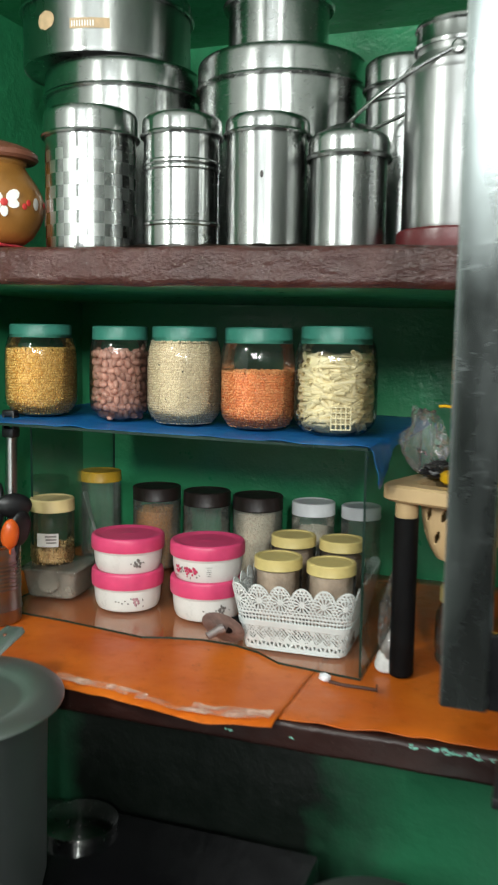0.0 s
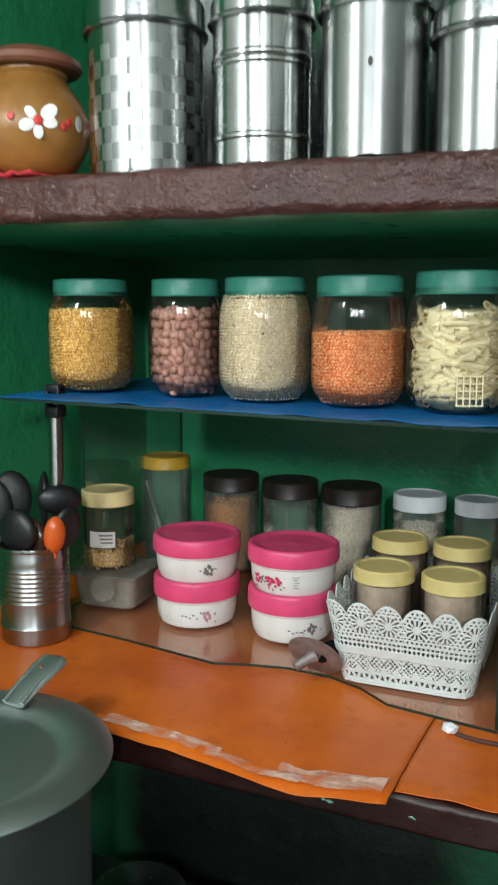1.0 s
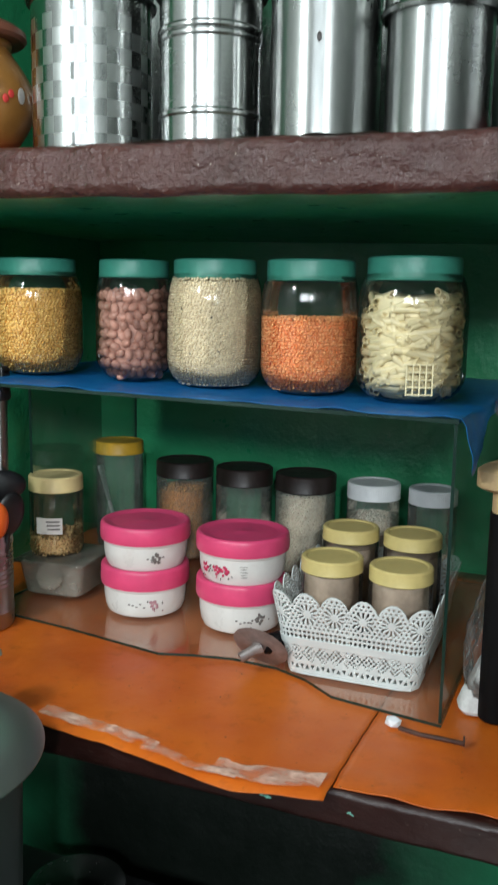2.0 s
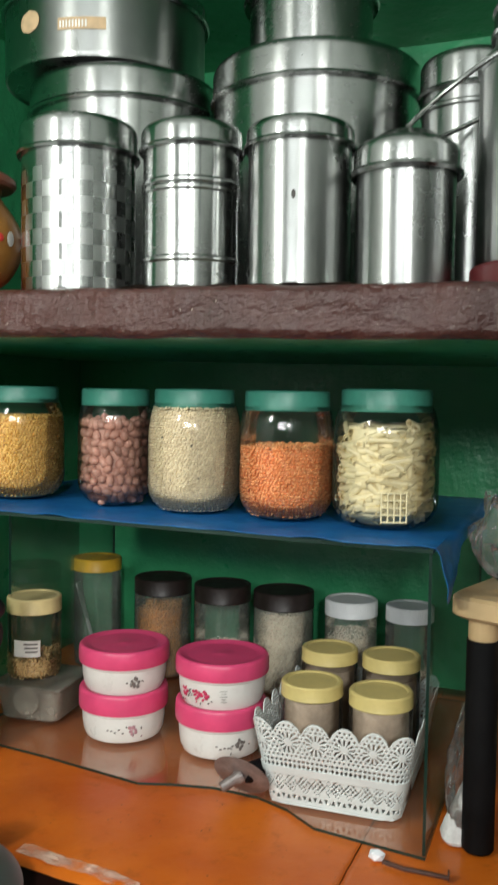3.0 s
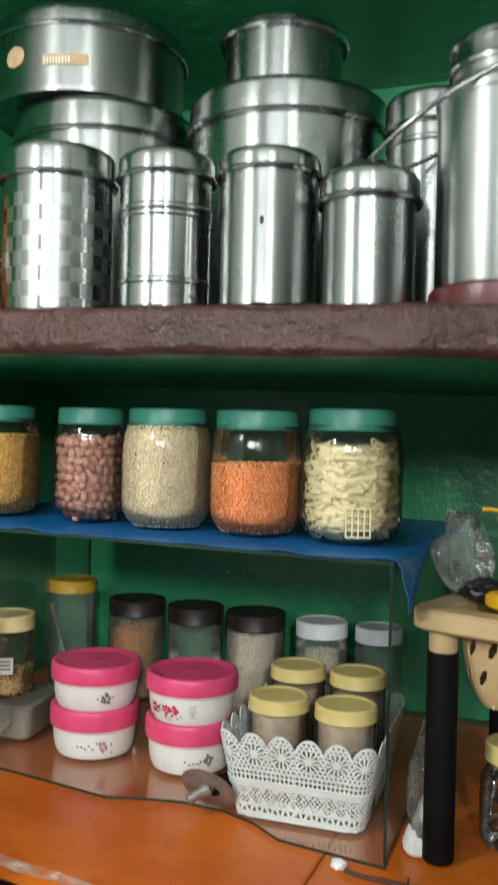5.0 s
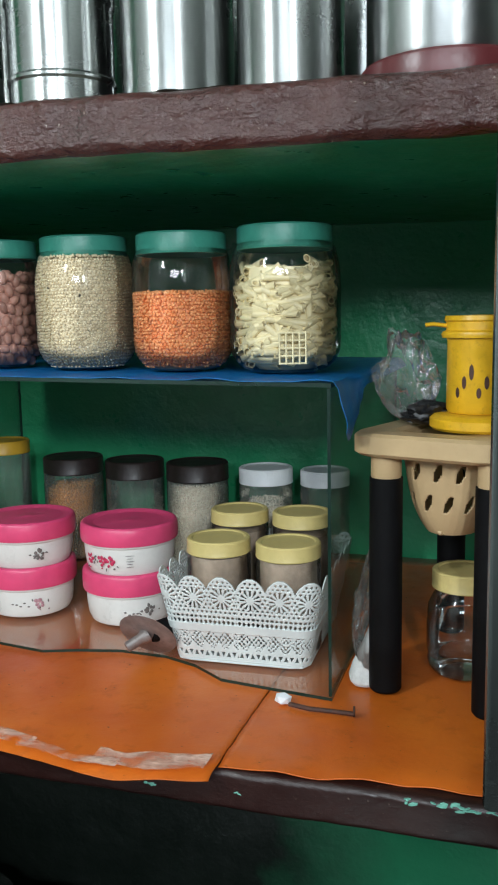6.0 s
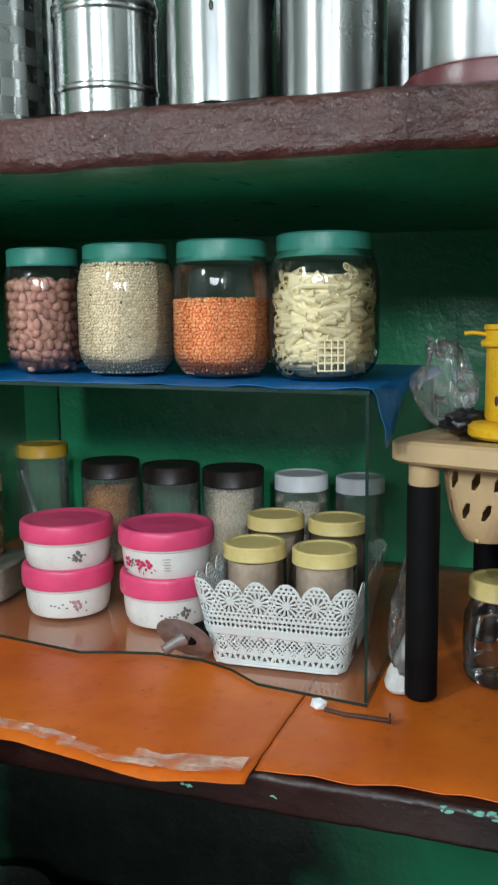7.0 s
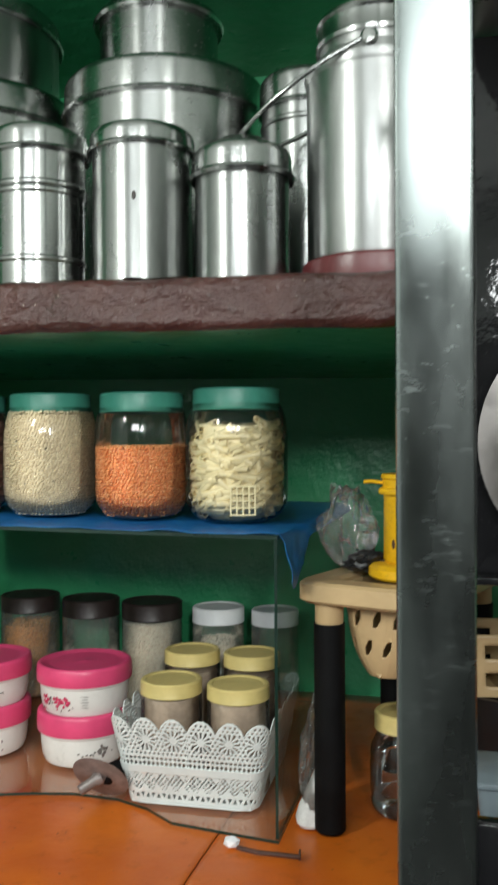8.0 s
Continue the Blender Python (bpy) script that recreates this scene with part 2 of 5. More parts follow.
MAROON = paint("maroon_plastic", (0.11, 0.018, 0.020), 0.35, 0.15, 20)
STICKER = paint("paper_sticker", (0.55, 0.38, 0.22), 0.6, 0.15, 60)
GREY_TUB = paint("grey_plastic", (0.13, 0.16, 0.18), 0.35, 0.1, 20)
ORANGE_PLASTIC = paint("orange_plastic", (0.62, 0.10, 0.015), 0.3, 0.1, 20)
DARK_BROWN = paint("dark_brown_plastic", (0.09, 0.035, 0.022), 0.25, 0.2, 30)
WORN_DISC = paint("worn_brown_steel", (0.19, 0.155, 0.145), 0.32, 0.35, 60, dirt=(0.05, 0.03, 0.03), dirt_amount=0.7)
RUST = paint("rusty_iron", (0.07, 0.028, 0.018), 0.7, 0.4, 150)
CHALK = paint("white_stone", (0.80, 0.82, 0.85), 0.6, 0.06, 90)
CHIP = paint("old_turquoise_paint", (0.16, 0.42, 0.33), 0.5, 0.3, 120)
GRANITE = paint("black_granite", (0.014, 0.015, 0.015), 0.14, 0.4, 60)
STOVE_BLACK = paint("black_stove_glass", (0.008, 0.008, 0.009), 0.08, 0.2, 40)
MILKY = clear("milky_plastic", (0.80, 0.80, 0.77), 0.8, 0.002, 0.26, haze_color=(0.58, 0.52, 0.44))
PEANUT = paint("peanut_skin", (0.56, 0.28, 0.21), 0.5, 0.2, 60, per_object=0.5)
PASTA = paint("dry_pasta", (0.84, 0.72, 0.44), 0.36, 0.08, 60, per_object=0.16)
DAL = grains("split_pigeon_pea", (0.96, 0.64, 0.20), (0.68, 0.36, 0.07))
URAD = grains("white_gram", (0.86, 0.74, 0.52), (0.66, 0.53, 0.35))
MASOOR = grains("red_lentil", (0.98, 0.46, 0.19), (0.84, 0.27, 0.08))
OATS = grains("rolled_oats", (0.90, 0.82, 0.68), (0.70, 0.58, 0.44))
SPICE = grains("brown_spice", (0.72, 0.31, 0.07), (0.42, 0.17, 0.04))
FLAKES = grains("golden_flakes", (0.76, 0.52, 0.24), (0.54, 0.33, 0.13))
POWDER = paint("brown_powder", (0.50, 0.41, 0.33), 0.8, 0.2, 80)
SALT = paint("white_grains", (0.74, 0.73, 0.72), 0.7, 0.1, 200)


# ---- building helpers ----
def thing(name, label, category, loc=(0, 0, 0), rz=0.0, group="", kind=""):
    ob = tagged(new(name), label, category, group, kind)
    ob.matrix_world = pose(*loc, 0, 0, rz)
    return ob


def finish(bm, name, material, smooth=True, sharp=35):
    me = bpy.data.meshes.new(name)
    bmesh.ops.recalc_face_normals(bm, faces=bm.faces)
    if smooth:
        for f in bm.faces:
            f.smooth = True
        for e in bm.edges:
            if len(e.link_faces) == 2 and e.calc_face_angle(0) > radians(sharp):
                e.smooth = False
    bm.to_mesh(me)
    bm.free()
    me.materials.append(material)
    return me


def part(name, bm, material, parent=None, label="", smooth=True, m=None):
    """One mesh object, under a thing or a part, or standing alone."""
    me = bm if isinstance(bm, bpy.types.Mesh) else finish(bm, name, material, smooth)
    ob = new(name, me)
    if parent is not None:
        ob.parent = parent
    if m is not None:
        ob.matrix_basis = m
    if label:
        ob["label"] = label
    return ob


def lathe(profile, seg=48, bm=None, m=None):
    """Turns (radius, height) pairs round z; radius 0 closes an end."""
    bm = bm or bmesh.new()
    rings = []
    for r, z in profile:
        if r <= 1e-6:
            rings.append([bm.verts.new((0, 0, z))])
        else:
            rings.append([bm.verts.new((r * math.cos(math.tau * i / seg), r * math.sin(math.tau * i / seg), z)) for i in range(seg)])
    for a, b in zip(rings, rings[1:]):
        for i in range(seg):
            j = (i + 1) % seg
            if len(a) == 1 and len(b) > 1:
                bm.faces.new((a[0], b[i], b[j]))
            elif len(b) == 1 and len(a) > 1:
                bm.faces.new((a[i], a[j], b[0]))
            elif len(a) > 1:
                bm.faces.new((a[i], a[j], b[j], b[i]))
    if m is not None:
        bmesh.ops.transform(bm, matrix=m, verts=[v for ring in rings for v in ring])
    return bm


def box(x0, x1, y0, y1, z0, z1, bevel=0.0, bm=None, seg=2):
    bm = bm or bmesh.new()
    made = bmesh.ops.create_cube(bm, size=1, matrix=Matrix.Translation(((x0 + x1) / 2, (y0 + y1) / 2, (z0 + z1) / 2)) @ Matrix.Diagonal((x1 - x0, y1 - y0, z1 - z0, 1)))
    if bevel:
        edges = list({e for v in made["verts"] for e in v.link_edges})
        bmesh.ops.bevel(bm, geom=edges, offset=bevel, segments=seg, affect="EDGES", profile=0.5)
    return bm


def tube(points, r, seg=10, bm=None, flat=1.0, radii=None):
    """A rod along points, with closed ends; flat squeezes its section."""
    bm = bm or bmesh.new()
    pts = [Vector(p) for p in points]
    rings = []
    for i, p in enumerate(pts):
        d = (pts[min(i + 1, len(pts) - 1)] - pts[max(i - 1, 0)]).normalized()
        side = d.cross(Vector((0, 0, 1)))
        if side.length < 0.05:
            side = d.cross(Vector((0, 1, 0)))
        side.normalize()
        up = side.cross(d)
        rr = radii[i] if radii else r
        rings.append([bm.verts.new(p + side * math.cos(math.tau * k / seg) * rr + up * math.sin(math.tau * k / seg) * rr * flat) for k in range(seg)])
    for a, b in zip(rings, rings[1:]):
        for k in range(seg):
            bm.faces.new((a[k], a[(k + 1) % seg], b[(k + 1) % seg], b[k]))
    bm.faces.new(rings[0])
    bm.faces.new(list(reversed(rings[-1])))
    return bm


def slab_poly(points, z0, z1, bm=None):
    """A plate with the outline given, from z0 to z1."""
    bm = bm or bmesh.new()
    lo = [bm.verts.new((x, y, z0)) for x, y in points]
    hi = [bm.verts.new((x, y, z1)) for x, y in points]
    bm.faces.new(lo)
    bm.faces.new(hi)
    for i in range(len(points)):
        j = (i + 1) % len(points)
        bm.faces.new((lo[i], lo[j], hi[j], hi[i]))
    return bm


def joined(name, shape, poses, material, parent):
    """Many small pieces of one shape as one mesh (grains that nobody could count)."""
    verts = np.array([v.co[:] for v in shape.verts])
    shape.verts.index_update()
    faces = [[v.index for v in f.verts] for f in shape.faces]
    n = len(verts)
    allv, allf = [], []
    for k, m in enumerate(poses):
        a = np.array(m)
        allv.append(verts @ a[:3, :3].T + a[:3, 3])
        allf.extend([i + k * n for i in f] for f in faces)
    me = bpy.data.meshes.new(name)
    me.from_pydata(np.concatenate(allv).tolist(), [], allf)
    me.polygons.foreach_set("use_smooth", [True] * len(me.polygons))
    me.materials.append(material)
    ob = new(name, me)
    ob.parent = parent
    return tagged(ob, kind="stuff")


def blob(sx, sy, sz, sub=1):
    bm = bmesh.new()
    bmesh.ops.create_icosphere(bm, subdivisions=sub, radius=0.5, matrix=Matrix.Diagonal((sx, sy, sz, 1)))
    return bm


def shell_poses(rng, radius_at, z0, z1, du, dz, tilt=180, flat=False):
    """Poses spread over the wall of a round jar from z0 to z1, and over the top."""
    out = []
    rows = max(1, int((z1 - z0) / dz))
    for i in range(rows + 1):
        z = z0 + (z1 - z0) * i / rows
        r = radius_at(z)
        k = max(3, int(math.tau * r / du))
        for j in range(k):
            a = math.tau * (j + 0.5 * (i % 2) + rng.uniform(-0.25, 0.25)) / k
            rr = r - abs(rng.gauss(0, du * 0.12))
            turn = Matrix.Rotation(a, 4, "Z") @ Matrix.Translation((rr, 0, z + rng.uniform(-0.25, 0.25) * dz))
            out.append(turn @ Euler([radians(rng.uniform(-tilt, tilt)) for _ in range(3)]).to_matrix().to_4x4())
    r = radius_at(z1)
    for j in range(int(math.pi * r * r / (du * du) * 0.9)):
        q, a = r * math.sqrt(rng.random()), rng.uniform(0, math.tau)
        out.append(Matrix.Translation((q * math.cos(a), q * math.sin(a), z1 + rng.uniform(-0.3, 0.5) * dz)) @ Euler([radians(rng.uniform(-tilt, tilt)) for _ in range(3)]).to_matrix().to_4x4())
    return out


# ---- large structure ----
XL, XR, YB, YF, ZC = -0.90, 0.80, 1.58, -1.60, 2.75


def shelf_z(x):
    """Top of the upper stone shelf, which dips a little to one side."""
    return 1.6877 - 0.0165 * (x + 0.3)


def glass_z(x):
    """Top of the blue sheet on the glass shelf, which dips the same way."""
    return 1.4098 - 0.0137 * (x + 0.0726)


def wall(name, x0, x1, y0, y1, z0, z1, material):
    ob = part(name, box(x0, x1, y0, y1, z0, z1), material, smooth=False)
    return tagged(ob, kind="structure")


tagged(wall("wall_north", XL - 0.12, XR + 0.12, YB, YB + 0.12, 0, ZC, GREEN), "glossy green painted plaster wall behind the shelves")
tagged(wall("wall_west", XL - 0.12, XL, 0.70, YB, 0, ZC, GREEN), "bumpy green painted plaster side wall")
wall("wall_southwest", XL - 0.12, XL, YF, 0.70, 0, ZC, CEIL)
tagged(wall("wall_east", XR, XR + 0.12, YF, YB, 0, ZC, CEIL), "pale limewashed side wall")
wall("wall_south", XL - 0.12, XR + 0.12, YF - 0.12, YF, 0, ZC, CEIL)
# unseen dark panels, added so steel and post mirror a dark lower room
wall("dado_south", XL, XR - 0.005, YF, YF + 0.006, 0, 1.85, DARK_CARD)
wall("dado_east", XR - 0.006, XR, YF, 0.60, 0, 1.85, DARK_CARD)
wall("floor", XL - 0.12, XR + 0.12, YF - 0.12, YB + 0.12, -0.1, 0, FLOOR)
wall("ceiling", XL - 0.12, XR + 0.12, YF - 0.12, YB + 0.12, ZC, ZC + 0.1, CEIL)
# never in view: added to cast the shade on the upper back wall
tagged(wall("loft_slab", XL, XR, 0.92, YB, 2.19, 2.25, GREEN), "unseen slab added above the shelves to shade the upper wall")


def rough_slab(name, x0, x1, y0, y1, z0, z1, amp, front_mat, under_mat, label, round_=0.014, seed=0.0, dip=0.0):
    """A stone shelf with a lumpy, thickly painted front edge."""
    prof = [(y1, z1), (y0 + 0.12, z1), (y0 + 0.06, z1)]
    steps = 7
    for i in range(steps + 1):
        a = math.pi / 2 * i / steps
        prof.append((y0 + round_ - round_ * math.sin(a), z1 - round_ + round_ * math.cos(a)))
    for i in range(1, 6):
        prof.append((y0, z1 - round_ + (z0 + 2 * round_ - z1) * i / 6))
    for i in range(steps + 1):
        a = math.pi / 2 * i / steps
        prof.append((y0 + round_ - round_ * math.cos(a), z0 + round_ - round_ * math.sin(a)))
    top_n = len(prof)
    prof += [(y0 + 0.05, z0), (y1, z0)]
    nx = int((x1 - x0) / 0.006)
    bm = bmesh.new()
    cols = []
    for i in range(nx + 1):
        x = x0 + (x1 - x0) * i / nx
        ring = []
        for k, (y, z) in enumerate(prof):
            p = Vector((x, y, z - dip * (x + 0.3)))
            if 2 < k < top_n:
                w = noise.noise(Vector((x * 9, y * 9, z * 12 + seed))) * 1.0 + noise.noise(Vector((x * 34, y * 34, z * 44 + seed))) * 0.55 + noise.noise(Vector((x * 90, y * 90, z * 110 + seed))) * 0.22
                p.y += -amp * w
                p.z += amp * 0.5 * noise.noise(Vector((x * 14 + 7, y * 14, seed)))
            ring.append(bm.verts.new(p))
        cols.append(ring)
    for a, b in zip(cols, cols[1:]):
        for k in range(len(prof) - 1):
            f = bm.faces.new((a[k], b[k], b[k + 1], a[k + 1]))
            f.material_index = 1 if k >= top_n - 2 else 0
    for ring in (cols[0], cols[-1]):
        bm.faces.new(ring)
    ob = part(name, bm, front_mat, smooth=True)
    ob.data.materials.append(under_mat)
    return tagged(ob, label, kind="structure")


rough_slab("upper_shelf", XL, XR, 0.856, YB, 1.632, 1.6872, 0.0045, BROWN, GREEN, "rough stone shelf with glossy red-brown painted edge", 0.012, 3.0, 0.0165)
rough_slab("lower_shelf", XL, XR, 0.810, YB, 1.014, 1.055, 0.0020, BROWN_SHADED, GREEN, "stone shelf with red-brown painted edge, darkened for shade", 0.008, 9.0)
tagged(wall("kitchen_counter", XL, XR, 0.42, YB, 0.64, 0.70, GRANITE), "black granite kitchen counter below the shelves")
wall("counter_base", XL, XR, 0.50, YB, 0.0, 0.64, GREEN)
tagged(wall("wall_low", XL, XR, 1.000, YB, 0.70, 1.013, SHADOW_GREEN), "green wall under the stone shelf, shadow painted behind the stove")


# ---- orange oilcloth on the lower shelf ----
def front_line(x, left):
    """How far forward the cloth comes."""
    if left:
        return 0.810 - 0.036 * math.exp(-((x + 0.26) / 0.16) ** 2) + 0.003 * math.sin(x * 31)
    return 0.810 + 0.016 * min(1, max(0, (x + 0.16) / 0.22)) + 0.002 * math.sin(x * 40 + 1)


def oilcloth_sheet(label, x0, x1, left, z):
    bm = bmesh.new()
    nx, ny = int((x1 - x0) / 0.008), 34
    cols = []
    for i in range(nx + 1):
        x = x0 + (x1 - x0) * i / nx
        yf = front_line(x, left)
        ring = []
        for k in range(ny + 1):
            s = k / ny
            y = yf + (YB - 0.01 - yf) * s ** 2.2
            lift = 0.0007 * noise.noise(Vector((x * 12, y * 12, 0))) + 0.0004 * noise.noise(Vector((x * 45, y * 45, 4)))
            near = max(0.0, 1 - (y - yf) / 0.035)
            zz = z + lift + near * 0.0030 * (0.5 + noise.noise(Vector((x * 26, y * 20, 2)))) - (0.006 if left else 0.002) * near ** 3
            seam = 0.02 * (y - 0.81) + 0.003 * noise.noise(Vector((0, y * 30, 1)))
            xx = x + seam * (i / nx if left else 1 - i / nx)
            ring.append(bm.verts.new((xx, y, zz)))
        cols.append(ring)
    for a, b in zip(cols, cols[1:]):
        for k in range(ny):
            bm.faces.new((a[k], b[k], b[k + 1], a[k + 1]))
    ob = part("oilcloth", bm, ORANGE)
    sol = ob.modifiers.new("thickness", "SOLIDIFY")
    sol.thickness, sol.offset = 0.0012, 1
    return tagged(ob, label, "tablecloth", "oilcloth sheets on the lower shelf")


oilcloth_sheet("orange mottled oilcloth sheet lying on the stone shelf", -0.895, -0.1556, True, 1.0575)
oilcloth_sheet("orange mottled oilcloth sheet with chipped edge beside the seam", -0.1545, 0.79, False, 1.0570)


def tape_strip(x0, x1, y0, y1, seed):
    bm = bmesh.new()
    nx, ny = int((x1 - x0) / 0.004), 8
    cols = []
    for i in range(nx + 1):
        u = i / nx
        x = x0 + (x1 - x0) * u
        half = (y1 - y0) / 2 * (0.75 + 0.35 * noise.noise(Vector((x * 30, seed, 0))))
        yc = (y0 + y1) / 2 + 0.006 * noise.noise(Vector((x * 18, seed, 5))) + front_line(x, True) - 0.82
        cols.append([bm.verts.new((x, yc + half * (2 * k / ny - 1), 1.0618 + 0.0022 * abs(noise.noise(Vector((x * 70, k * 0.9, seed)))))) for k in range(ny + 1)])
    for a, b in zip(cols, cols[1:]):
        for k in range(ny):
            bm.faces.new((a[k], b[k], b[k + 1], a[k + 1]))
    ob = part("sticky_tape", bm, TAPE)
    return tagged(ob, "wrinkled clear sticky tape along the oilcloth edge", "tape", "tape strips on the oilcloth")


tape_strip(-0.505, -0.345, 0.824, 0.850, 1.0)
tape_strip(-0.36, -0.245, 0.822, 0.842, 4.0)
tape_strip(-0.275, -0.163, 0.822, 0.862, 8.0)


# ---- glass stand with the blue sheet ----
stand = thing("glass_stand", "clear glass shelf stand with chipped base pane", "stand", (0, 0, 0))
GX0, GX1 = -0.775, -0.0765
base = [(GX0, 1.057), (-0.616, 1.040), (-0.4595, 1.0155), (-0.415, 1.030), (-0.3616, 1.0414), (-0.300, 1.038), (-0.2543, 1.0205), (-0.2107, 0.989), (-0.1358, 0.978), (GX1, 0.970), (GX1, 1.50), (GX0, 1.50)]


def pane(name, bm, parent):
    """Clear faces with the green cut edge as a second material."""
    bm.normal_update()
    areas = sorted((f.calc_area() for f in bm.faces), reverse=True)
    for f in bm.faces:
        f.material_index = 0 if f.calc_area() > areas[1] * 0.7 else 1
    ob = part(name, bm, GLASS, parent, smooth=False)
    ob.data.materials.append(GLASS_EDGE)
    ob.visible_shadow = False
    return ob


pane("base_pane", slab_poly(base, 1.0605, 1.0642), stand)
bm = bmesh.new()
side = [(0.970, 1.0655), (0.968, 1.4035), (1.50, 1.4035), (1.50, 1.0655)]
for x in (GX1 - 0.0035, GX1):
    bm.faces.new([bm.verts.new((x, y, z)) for y, z in side])
bm.verts.ensure_lookup_table()
for i in range(4):
    j = (i + 1) % 4
    bm.faces.new([bm.verts[k] for k in (i, j, 4 + j, 4 + i)])
pane("side_pane", bm, stand)
bm = box(GX0, GX1 + 0.001, 0.966, 1.50, -0.0055, -0.0012)
for v in bm.verts:
    v.co.z += glass_z(v.co.x)
pane("top_pane", bm, stand)
bm = bmesh.new()
for x in (GX0, GX0 + 0.005):
    bm.faces.new([bm.verts.new((x, y, z)) for y, z in [(1.17, 1.0655), (1.17, 1.412), (1.50, 1.412), (1.50, 1.0655)]])
bm.verts.ensure_lookup_table()
for i in range(4):
    j = (i + 1) % 4
    bm.faces.new([bm.verts[k] for k in (i, j, 4 + j, 4 + i)])
pane("side_pane", bm, stand)


def blue_sheet():
    bm = bmesh.new()
    nx, ny = 110, 30
    x0, x1 = GX0 + 0.004, GX1 + 0.003
    cols = []
    for i in range(nx + 1):
        x = x0 + (x1 - x0) * i / nx
        yf = 0.966 + 0.006 * noise.noise(Vector((x * 14, 0, 0))) + 0.003 * noise.noise(Vector((x * 50, 2, 0)))
        ring = []
        for k in range(ny + 1):
            y = yf + (1.49 - yf) * (k / ny) ** 1.8
            near = max(0, 1 - (y - yf) / 0.02)
            ring.append(bm.verts.new((x, y, glass_z(x) - 0.0008 + 0.0006 * noise.noise(Vector((x * 30, y * 30, 1))) + near * 0.005 * max(0, noise.noise(Vector((x * 17, 3, 0)))))))
        cols.append(ring)
    # corner that hangs down outside the side pane
    for j in range(1, 9):
        d = j / 8
        ring = []
        for k in range(ny + 1):
            y0 = cols[nx][k].co.y
            drop = 0.052 * max(0.0, 1 - abs(y0 - 0.99) / 0.10) + 0.012
            ring.append(bm.verts.new((x1 + 0.003 + 0.010 * math.sin(d * 1.6) + 0.003 * noise.noise(Vector((0, y0 * 40, d * 2))), y0, glass_z(x1) - 0.0008 - drop * d)))
        cols.append(ring)
    for a, b in zip(cols, cols[1:]):
        for k in range(ny):
            bm.faces.new((a[k], b[k], b[k + 1], a[k + 1]))
    ob = part("plastic_sheet", bm, BLUE)
    sol = ob.modifiers.new("thickness", "SOLIDIFY")
    sol.thickness, sol.offset = 0.0007, 1
    tagged(ob, "blue polythene sheet on the glass shelf, corner hanging", "sheet")


blue_sheet()

# ---- storage jars ----
JARS = "green-lidded storage jars on the glass shelf"


def jar_wall(r, h, neck, foot=0.034, shoulder=0.052):
    """Outline of a rounded-square-shouldered jar: (radius, height)."""
    pts = [(0, 0.002), (r - foot, 0.0)]
    for i in range(1, 6):
        a = math.pi / 2 * i / 5
        pts.append((r - foot + foot * math.sin(a), foot - foot * math.cos(a)))
    pts.append((r, h * 0.5))
    for i in range(6):
        a = math.pi / 2 * i / 5
        pts.append((neck + (r - neck) * math.cos(a), h - shoulder - 0.006 + shoulder * math.sin(a)))
    pts.append((neck, h))
    return pts


def screw_lid(r, h, ribs=60, dish=0.0015, lip=0.002):
    """A ribbed screw lid with a sunken top."""
    bm = bmesh.new()
    seg = ribs * 2
    prof = [(r - 0.003, 0.0), (r, 0.0), (r + 0.0004, 0.0015), (r, 0.003), (r, h - lip), (r - lip, h), (r - 0.006, h), (r - 0.008, h - dish), (0, h - dish)]
    rings = []
    for k, (q, z) in enumerate(prof):
        if q == 0:
            rings.append([bm.verts.new((0, 0, z))])
            continue
        rings.append([bm.verts.new(((q - (0.0006 if (i % 2 and k in (3, 4)) else 0)) * math.cos(math.tau * i / seg), (q - (0.0006 if (i % 2 and k in (3, 4)) else 0)) * math.sin(math.tau * i / seg), z)) for i in range(seg)])
    for a, b in zip(rings, rings[1:]):
        for i in range(seg):
            j = (i + 1) % seg
            bm.faces.new((a[i], a[j], b[0]) if len(b) == 1 else (a[i], a[j], b[j], b[i]))
    return bm


def storage_jar(label, x, y, z, r, h, neck, lid_h, lid_mat, lid_label="", group=JARS, body_mat=None, ribs=60, foot=0.034, shoulder=0.052, rz=0.0):
    jar = thing("storage_jar", label, "jar", (x, y, z), rz, group)
    if group == JARS:
        jar.scale = (1.006, 1.006, 1.015)
    body_h = h - lid_h
    part("jar_body", lathe(jar_wall(r, body_h + lid_h * 0.6, neck, foot, shoulder), 56), body_mat or PET, jar, "clear plastic body")
    part("lid", screw_lid(neck + 0.004, lid_h, ribs), lid_mat, jar, lid_label, m=Matrix.Translation((0, 0, body_h)))
    return jar


def radius_in(r, h, neck, foot=0.034, shoulder=0.052, gap=0.003):
    prof = [p for p in jar_wall(r, h, neck, foot, shoulder)][1:]

    def at(z):
        for (r0, z0), (r1, z1) in zip(prof, prof[1:]):
            if z0 <= z <= z1 and z1 > z0:
                return r0 + (r1 - r0) * (z - z0) / (z1 - z0) - gap
        return r - gap
    return at


def core(at, z0, z1, material, parent, inset=0.003):
    zs = [z0 + (z1 - z0) * i / 12 for i in range(13)]
    prof = [(0, z0)] + [(at(z) - inset, z) for z in zs] + [(0, z1)]
    ob = part("filling", lathe(prof, 40), material, parent)
    return ob


rng = random.Random(5)


# split peas
j = storage_jar("clear plastic jar of yellow split peas, green lid", -0.702, 1.10, glass_z(-0.702) + 0.0012, 0.0635, 0.160, 0.050, 0.023, LID_GREEN)
at = radius_in(0.0635, 0.151, 0.050, gap=0.0030)
core(at, 0.003, 0.114, DAL, j, 0.0022)
